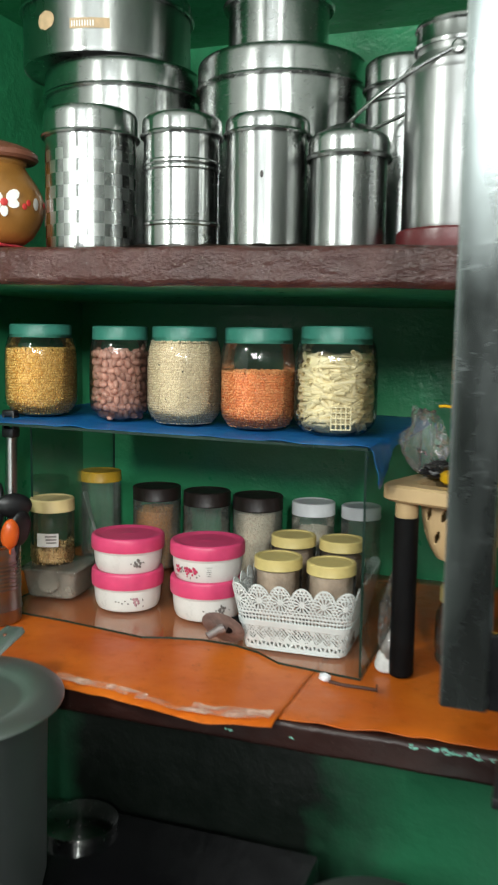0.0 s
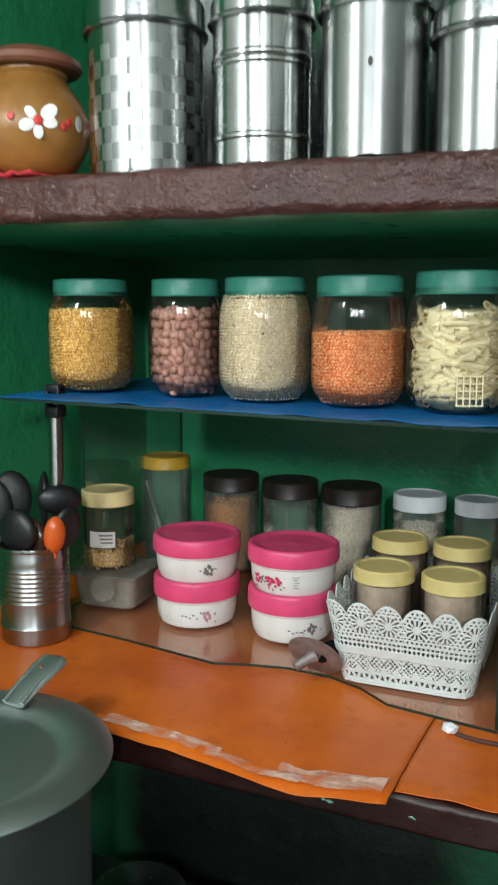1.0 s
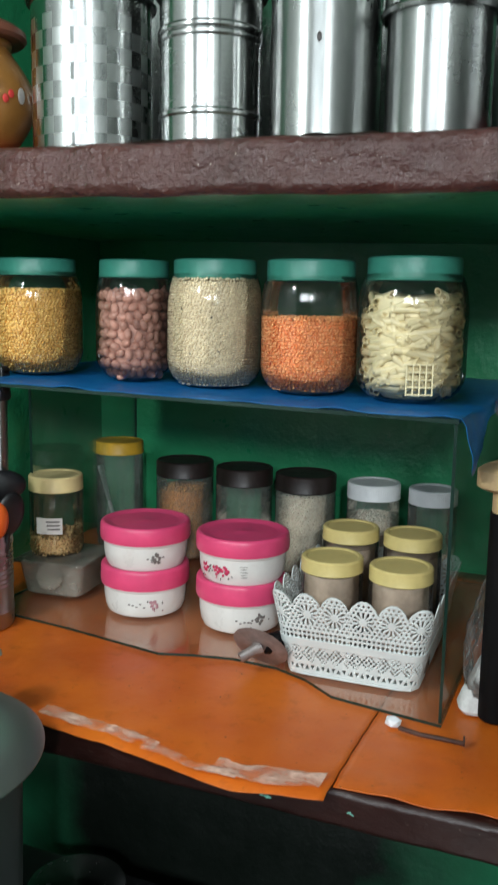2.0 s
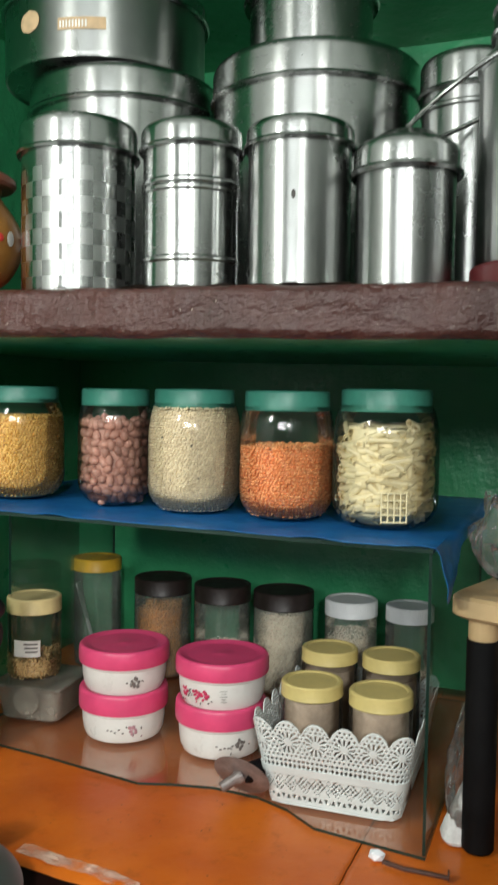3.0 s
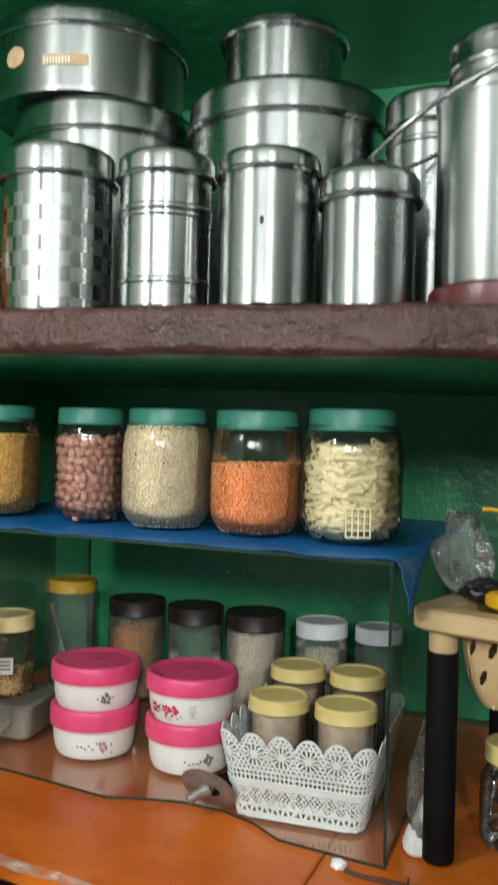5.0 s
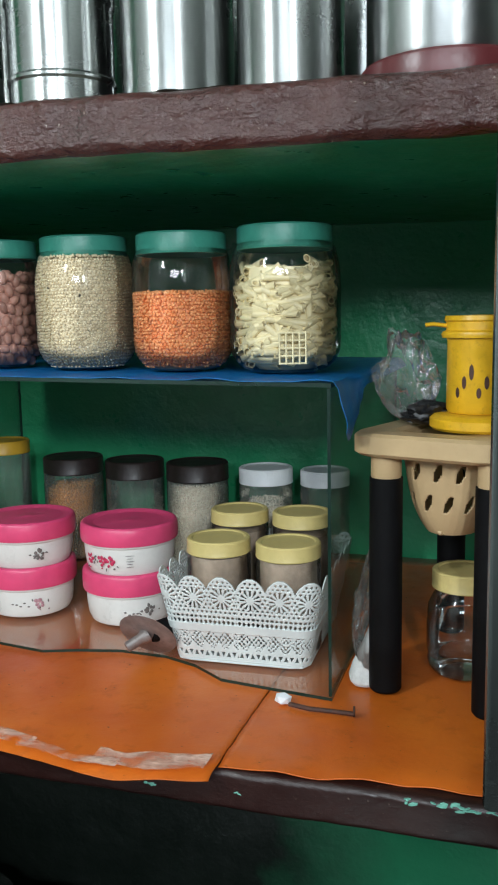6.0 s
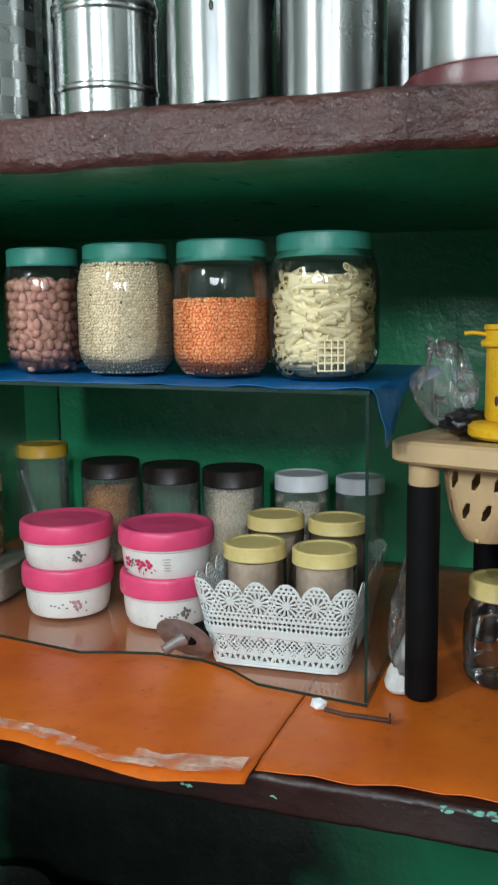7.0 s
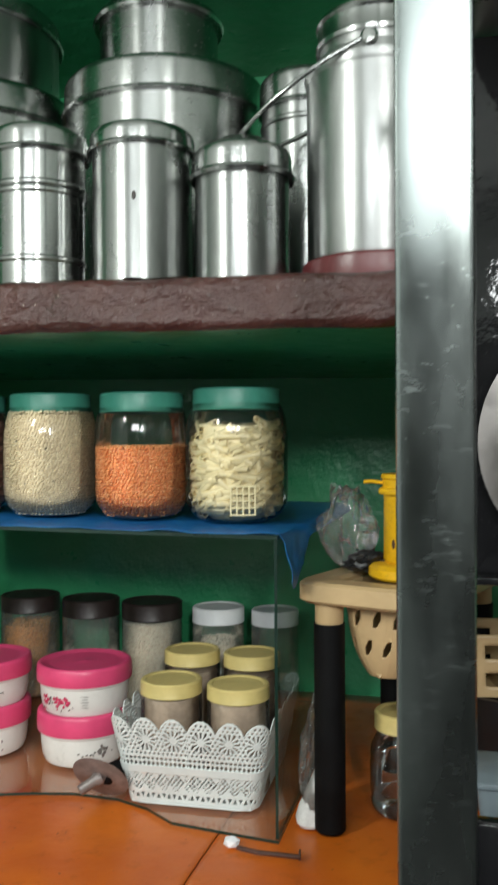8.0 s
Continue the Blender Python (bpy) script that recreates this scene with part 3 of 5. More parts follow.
joined("split_pea_fill", blob(0.0066, 0.0060, 0.0032), shell_poses(rng, at, 0.008, 0.116, 0.0048, 0.0043), DAL, j)

# peanuts, each one a piece
j = storage_jar("clear plastic jar of pink-skinned peanuts, green lid", -0.543, 1.10, glass_z(-0.543) + 0.0012, 0.0525, 0.160, 0.043, 0.023, LID_GREEN)
at = radius_in(0.0525, 0.151, 0.043, gap=0.0090)
fill = core(at, 0.004, 0.108, PEANUT, j, 0.004)
nut = finish(blob(0.0175, 0.0118, 0.0115, 2), "peanut", PEANUT)
for m in shell_poses(rng, at, 0.0115, 0.112, 0.0125, 0.0118)[:299]:
    part("peanut", nut, PEANUT, fill, m=m)

# white gram
j = storage_jar("clear plastic jar full of pale white gram, green lid", -0.421, 1.10, glass_z(-0.421) + 0.0012, 0.0635, 0.162, 0.050, 0.024, LID_GREEN)
at = radius_in(0.0635, 0.152, 0.050, gap=0.0028)
core(at, 0.003, 0.134, URAD, j, 0.0012)
joined("white_gram", blob(0.0047, 0.0042, 0.0040), shell_poses(rng, at, 0.006, 0.137, 0.0043, 0.0039), URAD, j)
joined("dark_seed", blob(0.0034, 0.0034, 0.0034), [Matrix.Rotation(a, 4, "Z") @ Matrix.Translation((0.0606, 0, z)) for a, z in ((-1.66, 0.045), (-1.05, 0.048), (-1.9, 0.10), (-1.2, 0.09))], LID_BLACK, j)

# red lentils
j = storage_jar("clear plastic jar of red lentils, two thirds full, green lid", -0.2885, 1.10, glass_z(-0.2885) + 0.0012, 0.0622, 0.163, 0.051, 0.025, LID_GREEN)
at = radius_in(0.0622, 0.153, 0.051, gap=0.0030)
core(at, 0.003, 0.090, MASOOR, j, 0.0020)
joined("red_lentil_fill", blob(0.0060, 0.0058, 0.0030), shell_poses(rng, at, 0.008, 0.092, 0.0044, 0.0040), MASOOR, j)


def penne_mesh():
    bm = bmesh.new()
    seg, r, ln = 12, 0.0041, 0.052
    rings = []
    for q, e in ((r, -1), (r, 1), (r * 0.72, 1), (r * 0.72, -1)):
        rings.append([bm.verts.new((e * ln / 2 + q * 0.7 * math.cos(math.tau * k / seg), q * math.cos(math.tau * k / seg), q * math.sin(math.tau * k / seg))) for k in range(seg)])
    for a, b in ((0, 1), (1, 2), (2, 3), (3, 0)):
        for k in range(seg):
            bm.faces.new((rings[a][k], rings[a][(k + 1) % seg], rings[b][(k + 1) % seg], rings[b][k]))
    return finish(bm, "penne", PASTA)


j = storage_jar("clear plastic jar full of penne pasta, green lid", -0.158, 1.10, glass_z(-0.158) + 0.0012, 0.0662, 0.168, 0.052, 0.027, LID_GREEN)
at = radius_in(0.0662, 0.157, 0.052)
fill = core(at, 0.004, 0.120, PASTA, j, 0.013)
pm = penne_mesh()
for layer, count in ((0.0068, 205), (0.0130, 90)):
    for i in range(count):
        a, z = rng.uniform(0, math.tau), 0.012 + 0.112 * ((i * 0.618) % 1)
        rr = math.sqrt(max(0.0004, (at(z) - layer) ** 2 - 0.0)) - 0.0015
        tilt = rng.gauss(0, 20) if rng.random() < 0.97 else rng.uniform(45, 90)
        if 0.024 > z or z > 0.112:
            tilt *= 0.3
        m = Matrix.Rotation(a, 4, "Z") @ Matrix.Translation((rr - 0.0040 - (0.004 if z < 0.022 or z > 0.108 else 0.0), 0, z)) @ Matrix.Rotation(radians(90), 4, "Z") @ Matrix.Rotation(radians(tilt), 4, "Y") @ Matrix.Rotation(rng.uniform(0, 6.28), 4, "X")
        part("penne", pm, PASTA, fill, m=m)
# moulded lattice patch low on the jar
lat = bmesh.new()
for i in range(5):
    a0 = -1.42 + 0.125 * i * 0.9
    tube([(0.0668 * math.cos(a0), 0.0668 * math.sin(a0), z) for z in (0.012, 0.030, 0.048)], 0.0011, 6, lat)
for k in range(5):
    z = 0.013 + 0.0085 * k
    tube([(0.0668 * math.cos(a), 0.0668 * math.sin(a), z) for a in [-1.42 + 0.45 * q / 6 for q in range(7)]], 0.0011, 6, lat)
part("moulded_lattice", lat, PASTA, j)


# ---- stainless steel canisters on the upper shelf ----
CANS = "stainless steel canisters on the upper shelf"


def canister(label, x, y, r, h, lid_h, mat=None, bands=(), dome=0.006, z=None, overhang=0.003, group=CANS, bead=0.0025, name="canister"):
    can = thing(name, label, "canister", (x, y, shelf_z(x) if z is None else z), random.uniform(0, 360) if mat is not STEEL_CHECK else 20, group)
    prof = [(0, 0.002), (r - 0.004, 0.002), (r - 0.002, 0.0), (r - 0.0008, 0.003), (r - 0.0008, 0.008)]
    for b in bands:
        prof += [(r - 0.0008, b - 0.004), (r + 0.0012, b - 0.0015), (r + 0.0012, b + 0.0015), (r - 0.0008, b + 0.004)]
    prof += [(r - 0.0008, h - lid_h + 0.004)]
    part("body", lathe(prof, 72), mat or STEEL, can)
    z0 = h - lid_h
    q = r + overhang
    lid = [(r - 0.002, z0), (q + bead * 0.4, z0), (q + bead, z0 + bead), (q + bead * 0.4, z0 + 2 * bead), (q - 0.001, z0 + 2 * bead + 0.001), (q - 0.001, h - 0.012 - dome)]
    for i in range(1, 7):
        a = math.pi / 2 * i / 6
        lid.append((q - 0.013 + 0.012 * math.cos(a), h - 0.012 - dome + 0.012 * math.sin(a)))
    lid += [(q * 0.5, h - dome * 0.25), (0, h)]
    part("lid", lathe(lid, 72), STEEL, can, "fitted steel lid")
    return can


canister("steel canister etched with matt checks, fitted lid", -0.520, 0.965, 0.0702, 0.2136, 0.046, STEEL_CHECK, (), 0.004)
canister("plain steel canister with two raised bands, lid on", -0.367, 0.965, 0.0570, 0.203, 0.040, None, (0.038, 0.117, 0.125), 0.008)
can = canister("worn steel canister with a dark dent spot, lid on", -0.2337, 0.965, 0.0586, 0.1926, 0.034, STEEL_DULL, (), 0.006)
can.rotation_euler[2] = 0
part("dark_spot", blob(0.005, 0.0016, 0.010, 2), LID_BLACK, can, "dark pitted spot", m=Matrix.Translation((0.0115, -0.0574, 0.100)))
canister("short steel canister with domed lid", -0.114, 0.965, 0.0538, 0.1719, 0.050, STEEL_DULL, (), 0.014, overhang=0.0035, bead=0.0035)

drum = canister("wide steel drum with pressed lid, sticker residue", -0.574, 1.180, 0.1365, 0.3275, 0.053, None, (), 0.004, bead=0.003)
top = canister("large shallow steel tin with paper stickers stacked on a drum", -0.607, 1.180, 0.1465, 0.126, 0.036, STEEL_DULL, (), 0.003, z=2.0202, bead=0.003)
top.rotation_euler[2] = 0


def sticker(parent, r, a0, a1, z0, z1, round_=False, name="sticker", mat=None):
    bm = bmesh.new()
    n = 14
    rows = []
    for k in range(9):
        v = k / 8
        row = []
        for i in range(n + 1):
            u = i / n
            if round_:
                w = math.sqrt(max(0.0, 1 - (2 * v - 1) ** 2))
                uu = 0.5 + (u - 0.5) * max(w, 0.05)
            else:
                uu = u
            a = a0 + (a1 - a0) * uu
            row.append(bm.verts.new((r * math.cos(a), r * math.sin(a), z0 + (z1 - z0) * v)))
        rows.append(row)
    for a, b in zip(rows, rows[1:]):
        for i in range(n):
            bm.faces.new((a[i], a[i + 1], b[i + 1], b[i]))
    return part(name, bm, mat or STICKER, parent, "torn paper sticker")


sticker(top, 0.1469, -1.95, -1.70, 0.038, 0.068, True)
s = sticker(top, 0.1469, -1.50, -1.05, 0.034, 0.050)
for i in range(9):
    a = -1.48 + 0.030 * i
    sticker(s, 0.1473, a, a + 0.016, 0.037, 0.046, name="print_bar", mat=WHITE)
sticker(drum, 0.1369, -1.55, -1.30, 0.220, 0.250, True)

canister("wide steel drum with pressed lid", -0.280, 1.180, 0.1395, 0.3256, 0.053, None, (), 0.004, bead=0.003)
pot = canister("small open-rimmed steel pot stacked on a drum", -0.290, 1.180, 0.084, 0.1035, 0.022, STEEL, (), 0.002, z=2.0133, overhang=0.0045, bead=0.004)
canister("tall steel canister behind the milk can", -0.066, 1.130, 0.062, 0.303, 0.050, STEEL_DULL, (0.235,), 0.004)

milk = thing("milk_can", "tall steel milk can with wire bail handle", "can", (0.037, 0.980, shelf_z(0.037)), 0, CANS)
milk.scale = (0.955, 0.955, 1.008)
part("foot_ring", lathe([(0.070, 0.0), (0.0875, 0.0), (0.0885, 0.003), (0.0875, 0.024), (0.0845, 0.027), (0.0700, 0.027), (0.070, 0.0)], 72), MAROON, milk, "maroon plastic foot ring")
part("body", lathe([(0.0, 0.0275), (0.0795, 0.0275), (0.0812, 0.031), (0.0812, 0.222), (0.0835, 0.225), (0.0842, 0.229), (0.0835, 0.233), (0.0800, 0.235), (0.0700, 0.246), (0.0660, 0.250), (0.0660, 0.262)], 72), STEEL_PALE, milk)
part("lid", lathe([(0.0655, 0.258), (0.0705, 0.258), (0.0715, 0.262), (0.0690, 0.266), (0.0680, 0.282), (0.0705, 0.285), (0.0690, 0.289), (0.060, 0.292), (0.0, 0.294)], 72), STEEL, milk)
bail = [(-0.086, -0.010, 0.180)]
for i in range(15):
    a = math.pi * i / 14
    bail.append((-0.168 * math.sin(a) ** 0.9 * (1 if 0 < i < 14 else 0) + 0.0, -0.083 * math.cos(a), 0.245 - 0.080 * math.sin(a)))
part("bail_handle", tube(bail[1:], 0.0028, 10), STEEL, milk, "thin wire bail leaning on its side")
for sy in (-1, 1):
    part("ear", lathe([(0, 0), (0.009, 0), (0.010, 0.004), (0.007, 0.008), (0, 0.009)], 20), STEEL, milk, m=pose(0, sy * 0.079, 0.243, -90 * sy if sy > 0 else 90))

# clay pot on a folded red cloth
bm = bmesh.new()
rows = []
for i in range(33):
    row = []
    for k in range(17):
        x, y = -0.785 + 0.165 * i / 32, 0.868 + 0.17 * k / 16
        row.append(bm.verts.new((x, y, 1.699 + 0.026 * abs(noise.noise(Vector((x * 42, y * 16, 0)))) * max(0.25, min(1.0, (-0.66 - x) / 0.05)) * (1.0 if y < 0.92 else 0.3) + 0.003 * noise.noise(Vector((x * 90, y * 60, 3))))))
    rows.append(row)
for a, b in zip(rows, rows[1:]):
    for k in range(16):
        bm.faces.new((a[k], b[k], b[k + 1], a[k + 1]))
ob = part("folded_cloth", bm, RED_CLOTH)
ob.modifiers.new("thickness", "SOLIDIFY").thickness = 0.004
tagged(ob, "crumpled red cloth under the clay pot", "cloth")
bm = bmesh.new()
rows = []
for i in range(29):
    x = -0.785 + 0.115 * i / 28
    rows.append([bm.verts.new((x, 0.866 + 0.024 * k / 8, 1.6985 + 0.010 * (k / 8) ** 1.4 * (1 - (i / 28) ** 3) + 0.003 * noise.noise(Vector((x * 60, k * 0.5, 7))))) for k in range(9)])
for a, b in zip(rows, rows[1:]):
    for k in range(8):
        bm.faces.new((a[k], b[k], b[k + 1], a[k + 1]))
ob = part("folded_cloth", bm, GREY_CLOTH)
ob.modifiers.new("thickness", "SOLIDIFY").thickness = 0.003
tagged(ob, "dull grey cloth strip folded before the red cloth", "cloth")
clay = thing("clay_pot", "ochre painted clay pot with white flowers, terracotta lid", "pot", (-0.687, 0.955, 1.7060), 0)
clay.scale = (0.985, 0.985, 1.03)
body = [(0, 0), (0.040, 0), (0.046, 0.003)]
for i in range(1, 14):
    a = math.pi * (i / 14)
    body.append((0.051 + 0.0285 * math.sin(a) - 0.004 * (i / 14), 0.003 + 0.112 * (i / 14)))
body += [(0.046, 0.118), (0.049, 0.122), (0.049, 0.126), (0.0, 0.126)]
part("body", lathe(body, 56), CLAY, clay)
part("lid", lathe([(0.0, 0.126), (0.064, 0.126), (0.068, 0.130), (0.067, 0.137), (0.058, 0.143), (0.044, 0.149), (0.020, 0.156), (0.0, 0.157)], 56), TERRA, clay, "terracotta lid")
for a0, size in ((-0.80, 1.2), (-2.35, 1.1), (0.7, 1.1)):
    fl = part("painted_flower", blob(0.010 * size, 0.010 * size, 0.0014, 2), PAINT_RED, clay, "red and white painted flower", m=Matrix.Rotation(a0, 4, "Z") @ Matrix.Translation((0.0790, 0, 0.056)) @ Matrix.Rotation(radians(90), 4, "Y"))
    for p in range(5):
        a = math.tau * p / 5 + 0.3 * math.sin(p * 2.3)
        s = size * (1 + 0.18 * math.sin(p * 4.1 + a0))
        part("petal", blob(0.0165 * s, 0.0120 * s, 0.0010, 2), WHITE, fl, m=Matrix.Translation((0.0122 * s * math.cos(a), 0.0122 * s * math.sin(a), -0.0012 - 0.0010 * abs(math.sin(a)) ** 2)) @ Matrix.Rotation(a, 4, "Z"))
    for da in (-0.62, 0.58):
        part("petal", blob(0.019, 0.013, 0.0010, 2), WHITE, clay, m=Matrix.Rotation(a0 + da * 1.25, 4, "Z") @ Matrix.Translation((0.0788, 0, 0.058)) @ Matrix.Rotation(radians(90), 4, "Y"))
    for da, z in ((-0.42, 0.060), (0.42, 0.052), (-0.98, 0.058)):
        part("bud", blob(0.010, 0.009, 0.0012, 2), PAINT_RED, clay, m=Matrix.Rotation(a0 + da, 4, "Z") @ Matrix.Translation((0.0790, 0, z)) @ Matrix.Rotation(radians(90), 4, "Y"))

# thin mat under the canisters
bm = bmesh.new()
cols = []
for i in range(41):
    x = -0.42 + 0.27 * i / 40
    yf = 0.874 + 0.008 * noise.noise(Vector((x * 30, 0, 0)))
    cols.append([bm.verts.new((x, yf + 0.09 * k / 8, shelf_z(x) + 0.0022 + (0.003 * noise.noise(Vector((x * 40, k, 0))) if k == 0 else 0.0))) for k in range(9)])
for a, b in zip(cols, cols[1:]):
    for k in range(8):
        bm.faces.new((a[k], b[k], b[k + 1], a[k + 1]))
ob = part("shelf_mat", bm, GREY_CLOTH)
tagged(ob, "thin grey-green mat on the shelf edge under canisters", "mat")


# ---- lower shelf: boxes, jars, basket ----
ZG = 1.0655
PINKS = "stacked pink-lidded food boxes"


def food_box(x, y, z, r, h, lid_h, rz, flowers, ink):
    b = thing("food_box", "round white flowered food box with bright pink lid", "food box", (x, y, z), rz, PINKS)
    bh = h - lid_h
    prof = [(0, 0.001), (r * 0.80, 0.0), (r * 0.86, 0.002), (r * 0.915, 0.010), (r * 0.945, bh * 0.55), (r * 0.955, bh - 0.004), (r * 0.985, bh - 0.002), (r * 0.985, bh + 0.003), (r * 0.9, bh + 0.003)]
    part("bowl", lathe(prof, 64), ENAMEL, b, "white bowl with faded flower print")
    lid = [(r * 0.955, bh + 0.0005), (r + 0.0012, bh + 0.0005), (r + 0.002, bh + 0.003), (r + 0.0022, bh + 0.5 * lid_h), (r + 0.0017, h - 0.005), (r + 0.0008, h - 0.0022), (r - 0.0008, h - 0.0005), (r - 0.0028, h), (r - 0.0055, h - 0.0004), (r - 0.0075, h - 0.0018), (r * 0.80, h - 0.0022), (r * 0.77, h - 0.0030), (r * 0.74, h - 0.0030), (r * 0.40, h - 0.0030), (r * 0.12, h - 0.0030), (r * 0.09, h - 0.0026), (r * 0.05, h - 0.0022), (0, h - 0.0022)]
    part("lid", lathe(lid, 64), PINK, b, "pink plastic lid")
    pr = random.Random(int(x * 1000) + int(z * 1000))

    def dab(name, a, zz, w, hh, mat, rot=0.0):
        rr = r * (0.93 + 0.02 * zz / bh) + 0.0012
        part(name, blob(hh, w, 0.0012, 2), mat, b, m=Matrix.Rotation(a, 4, "Z") @ Matrix.Translation((rr, 0, zz)) @ Matrix.Rotation(radians(88), 4, "Y") @ Matrix.Rotation(rot, 4, "Z"))
    for a in flowers:
        for p in range(7):
            q = math.tau * p / 7 + pr.uniform(-0.3, 0.3)
            s = pr.uniform(0.5, 1.25)
            dab("petal", a + 0.080 * s * math.cos(q), bh * 0.54 + 0.0060 * s * math.sin(q), 0.0064 * pr.uniform(0.7, 1.1), 0.0050 * pr.uniform(0.7, 1.1), ink, q)
        for p in range(6):
            dab("leaf", a + pr.uniform(-0.24, 0.26), bh * 0.48 + pr.uniform(-0.010, 0.008), pr.uniform(0.002, 0.0055), pr.uniform(0.0010, 0.0026), PRINT if p % 3 else ink, pr.uniform(0, 3))
    for p in range(5):
        dab("print_bar", -1.15 + 0.02 * pr.random(), bh * (0.72 - 0.09 * p), 0.014 * (0.6 + 0.4 * pr.random()), 0.0008, PRINT) if len(flowers) > 1 else dab("leaf", -1.45 + 0.09 * p, bh * 0.5 + pr.uniform(-0.004, 0.004), 0.004, 0.0022, PRINT)
    return b


food_box(-0.5620, 1.163, ZG, 0.0648, 0.0734, 0.0305, 0, (-0.85,), FADED)
food_box(-0.5605, 1.162, ZG + 0.0708, 0.0656, 0.0670, 0.0266, 25, (-1.25,), PRINT)
food_box(-0.4040, 1.166, ZG, 0.0642, 0.0734, 0.0296, 10, (-0.9,), PRINT)
food_box(-0.4025, 1.165, ZG + 0.0708, 0.0654, 0.0680, 0.0256, 0, (-2.15, -1.78, -1.58), FLOWER)


def lace_basket(cx, cy, z, h):
    """Lace-patterned plastic basket: holes are real openings."""
    b = thing("lace_basket", "white plastic basket with pierced lace pattern, scalloped rim", "basket", (cx, cy, z), 1.5)
    hx0, hy0, hx1, hy1 = 0.083, 0.108, 0.1045, 0.124
    cell = 0.00108
    rad = 0.018

    def outline(hx, hy, s):
        """Point at share s round a rounded rectangle, from the middle of the front to the right."""
        lx, ly = hx - rad, hy - rad
        arc = math.pi / 2 * rad
        total = 4 * lx + 4 * ly + 4 * arc
        d = (s % 1.0) * total
        segs = ((lx, (0, -hy), (1, 0)), (arc, (lx, -ly), -90), (2 * ly, (hx, -ly), (0, 1)), (arc, (lx, ly), 0), (2 * lx, (lx, hy), (-1, 0)), (arc, (-lx, ly), 90), (2 * ly, (-hx, ly), (0, -1)), (arc, (-lx, -ly), 180), (lx, (-lx, -hy), (1, 0)))
        for ln, p, q in segs:
            if d <= ln:
                if isinstance(q, tuple):
                    return p[0] + q[0] * d, p[1] + q[1] * d
                a = radians(q) + d / rad
                return p[0] + rad * math.cos(a), p[1] + rad * math.sin(a)
            d -= ln
        return 0.0, -hy
    per = 4 * (hx1 - rad) + 4 * (hy1 - rad) + math.tau * rad
    n = int(per / cell)
    n -= n % 24
    rows = int(h / cell)
    scal = 24
    w = per / scal

    def hole(u, v):
        """u in metres along the rim, v in metres of height."""
        v *= 1.070
        top = 0.100 + 0.0185 * abs(math.sin(math.pi * u / w)) ** 0.7
        if v > top:
            return True
        if v < 0.005 or v > top - 0.0028:
            return False
        if 0.008 < v < 0.0155:
            p = (u % 0.0080) / 0.0080
            up = int(u / 0.0080) % 2 == 0
            k = (v - 0.008) / 0.0075
            k = k if up else 1 - k
            return abs(p - 0.5) < 0.40 * (1 - k)
        if 0.020 < v < 0.043:
            p, q = (u % 0.0190) / 0.0190 - 0.5, (v - 0.020) / 0.023 - 0.5
            d = abs(p) * 1.15 + abs(q)
            ring = abs(d - 0.26) < 0.11 or abs(d - 0.58) < 0.10
            gap = (int(u / 0.0034) + int(v / 0.0034)) % 2 == 0
            return ring and gap
        for row in (0.0565, 0.0630):
            if abs(v - row) < 0.0024:
                return math.hypot((u % 0.0062) - 0.0031, v - row) < 0.0021
        if v >= 0.067:
            p = (u % w) - w / 2
            q = v - 0.089
            r = math.hypot(p, q * 0.95)
            a = math.atan2(q, p)
            if r < 0.0132:
                return r > 0.0050 and math.cos(a * 12) > 0.0 + 0.55 * (0.0132 - r) / 0.0082
            step = 0.0031 if int(v / 0.0052) % 2 else 0.0
            return math.hypot((u + step) % 0.0062 - 0.0031, v % 0.0052 - 0.0026) < 0.0016
        return False
    bm = bmesh.new()
    grid = {}

    def vert(i, k):
        i %= n
        if (i, k) not in grid:
            f = k / rows
            bulge = 1.0
            x, y = outline(hx0 + (hx1 - hx0) * f * bulge, hy0 + (hy1 - hy0) * f * bulge, i / n)
            if 0.0392 < f * h < 0.050:
                x, y = x * 1.012, y * 1.012
            grid[(i, k)] = bm.verts.new((x, y, f * h))
        return grid[(i, k)]
    for i in range(n):
        for k in range(rows):
            if not hole((i + 0.5) / n * per, (k + 0.5) / rows * h):
                bm.faces.new((vert(i, k), vert(i + 1, k), vert(i + 1, k + 1), vert(i, k + 1)))
    ob = part("pierced_wall", bm, LACE, b)
    ob.modifiers.new("thickness", "SOLIDIFY").thickness = 0.0016
    pts = [outline(hx0 + 0.001, hy0 + 0.001, i / 48) for i in range(48)]
    part("bottom", slab_poly(pts, 0.0, 0.003), LACE, b)


BX, BY = -0.2045, 1.140
lace_basket(BX, BY, ZG, 0.1125)
BASK = "yellow-lidded jars in the lace basket"
for x, y, zt in ((-0.2465, 1.094, 1.2056), (-0.1550, 1.091, 1.2055), (-0.2565, 1.215, 1.2154), (-0.1675, 1.215, 1.2155)):
    jj = storage_jar("clear plastic jar with pale yellow lid in basket", x, y, ZG + 0.0035, 0.0402, zt - ZG - 0.0035, 0.0362, 0.0185, LID_YELLOW, "", BASK, PET_SMOKE, 50, 0.008, 0.016)
    core(radius_in(0.0402, 0.13, 0.0362, 0.008, 0.016), 0.003, 0.112 + 0.006 * random.random(), POWDER, jj, 0.002)

# row of jars at the back
BACK = "jars at the back of the lower shelf"


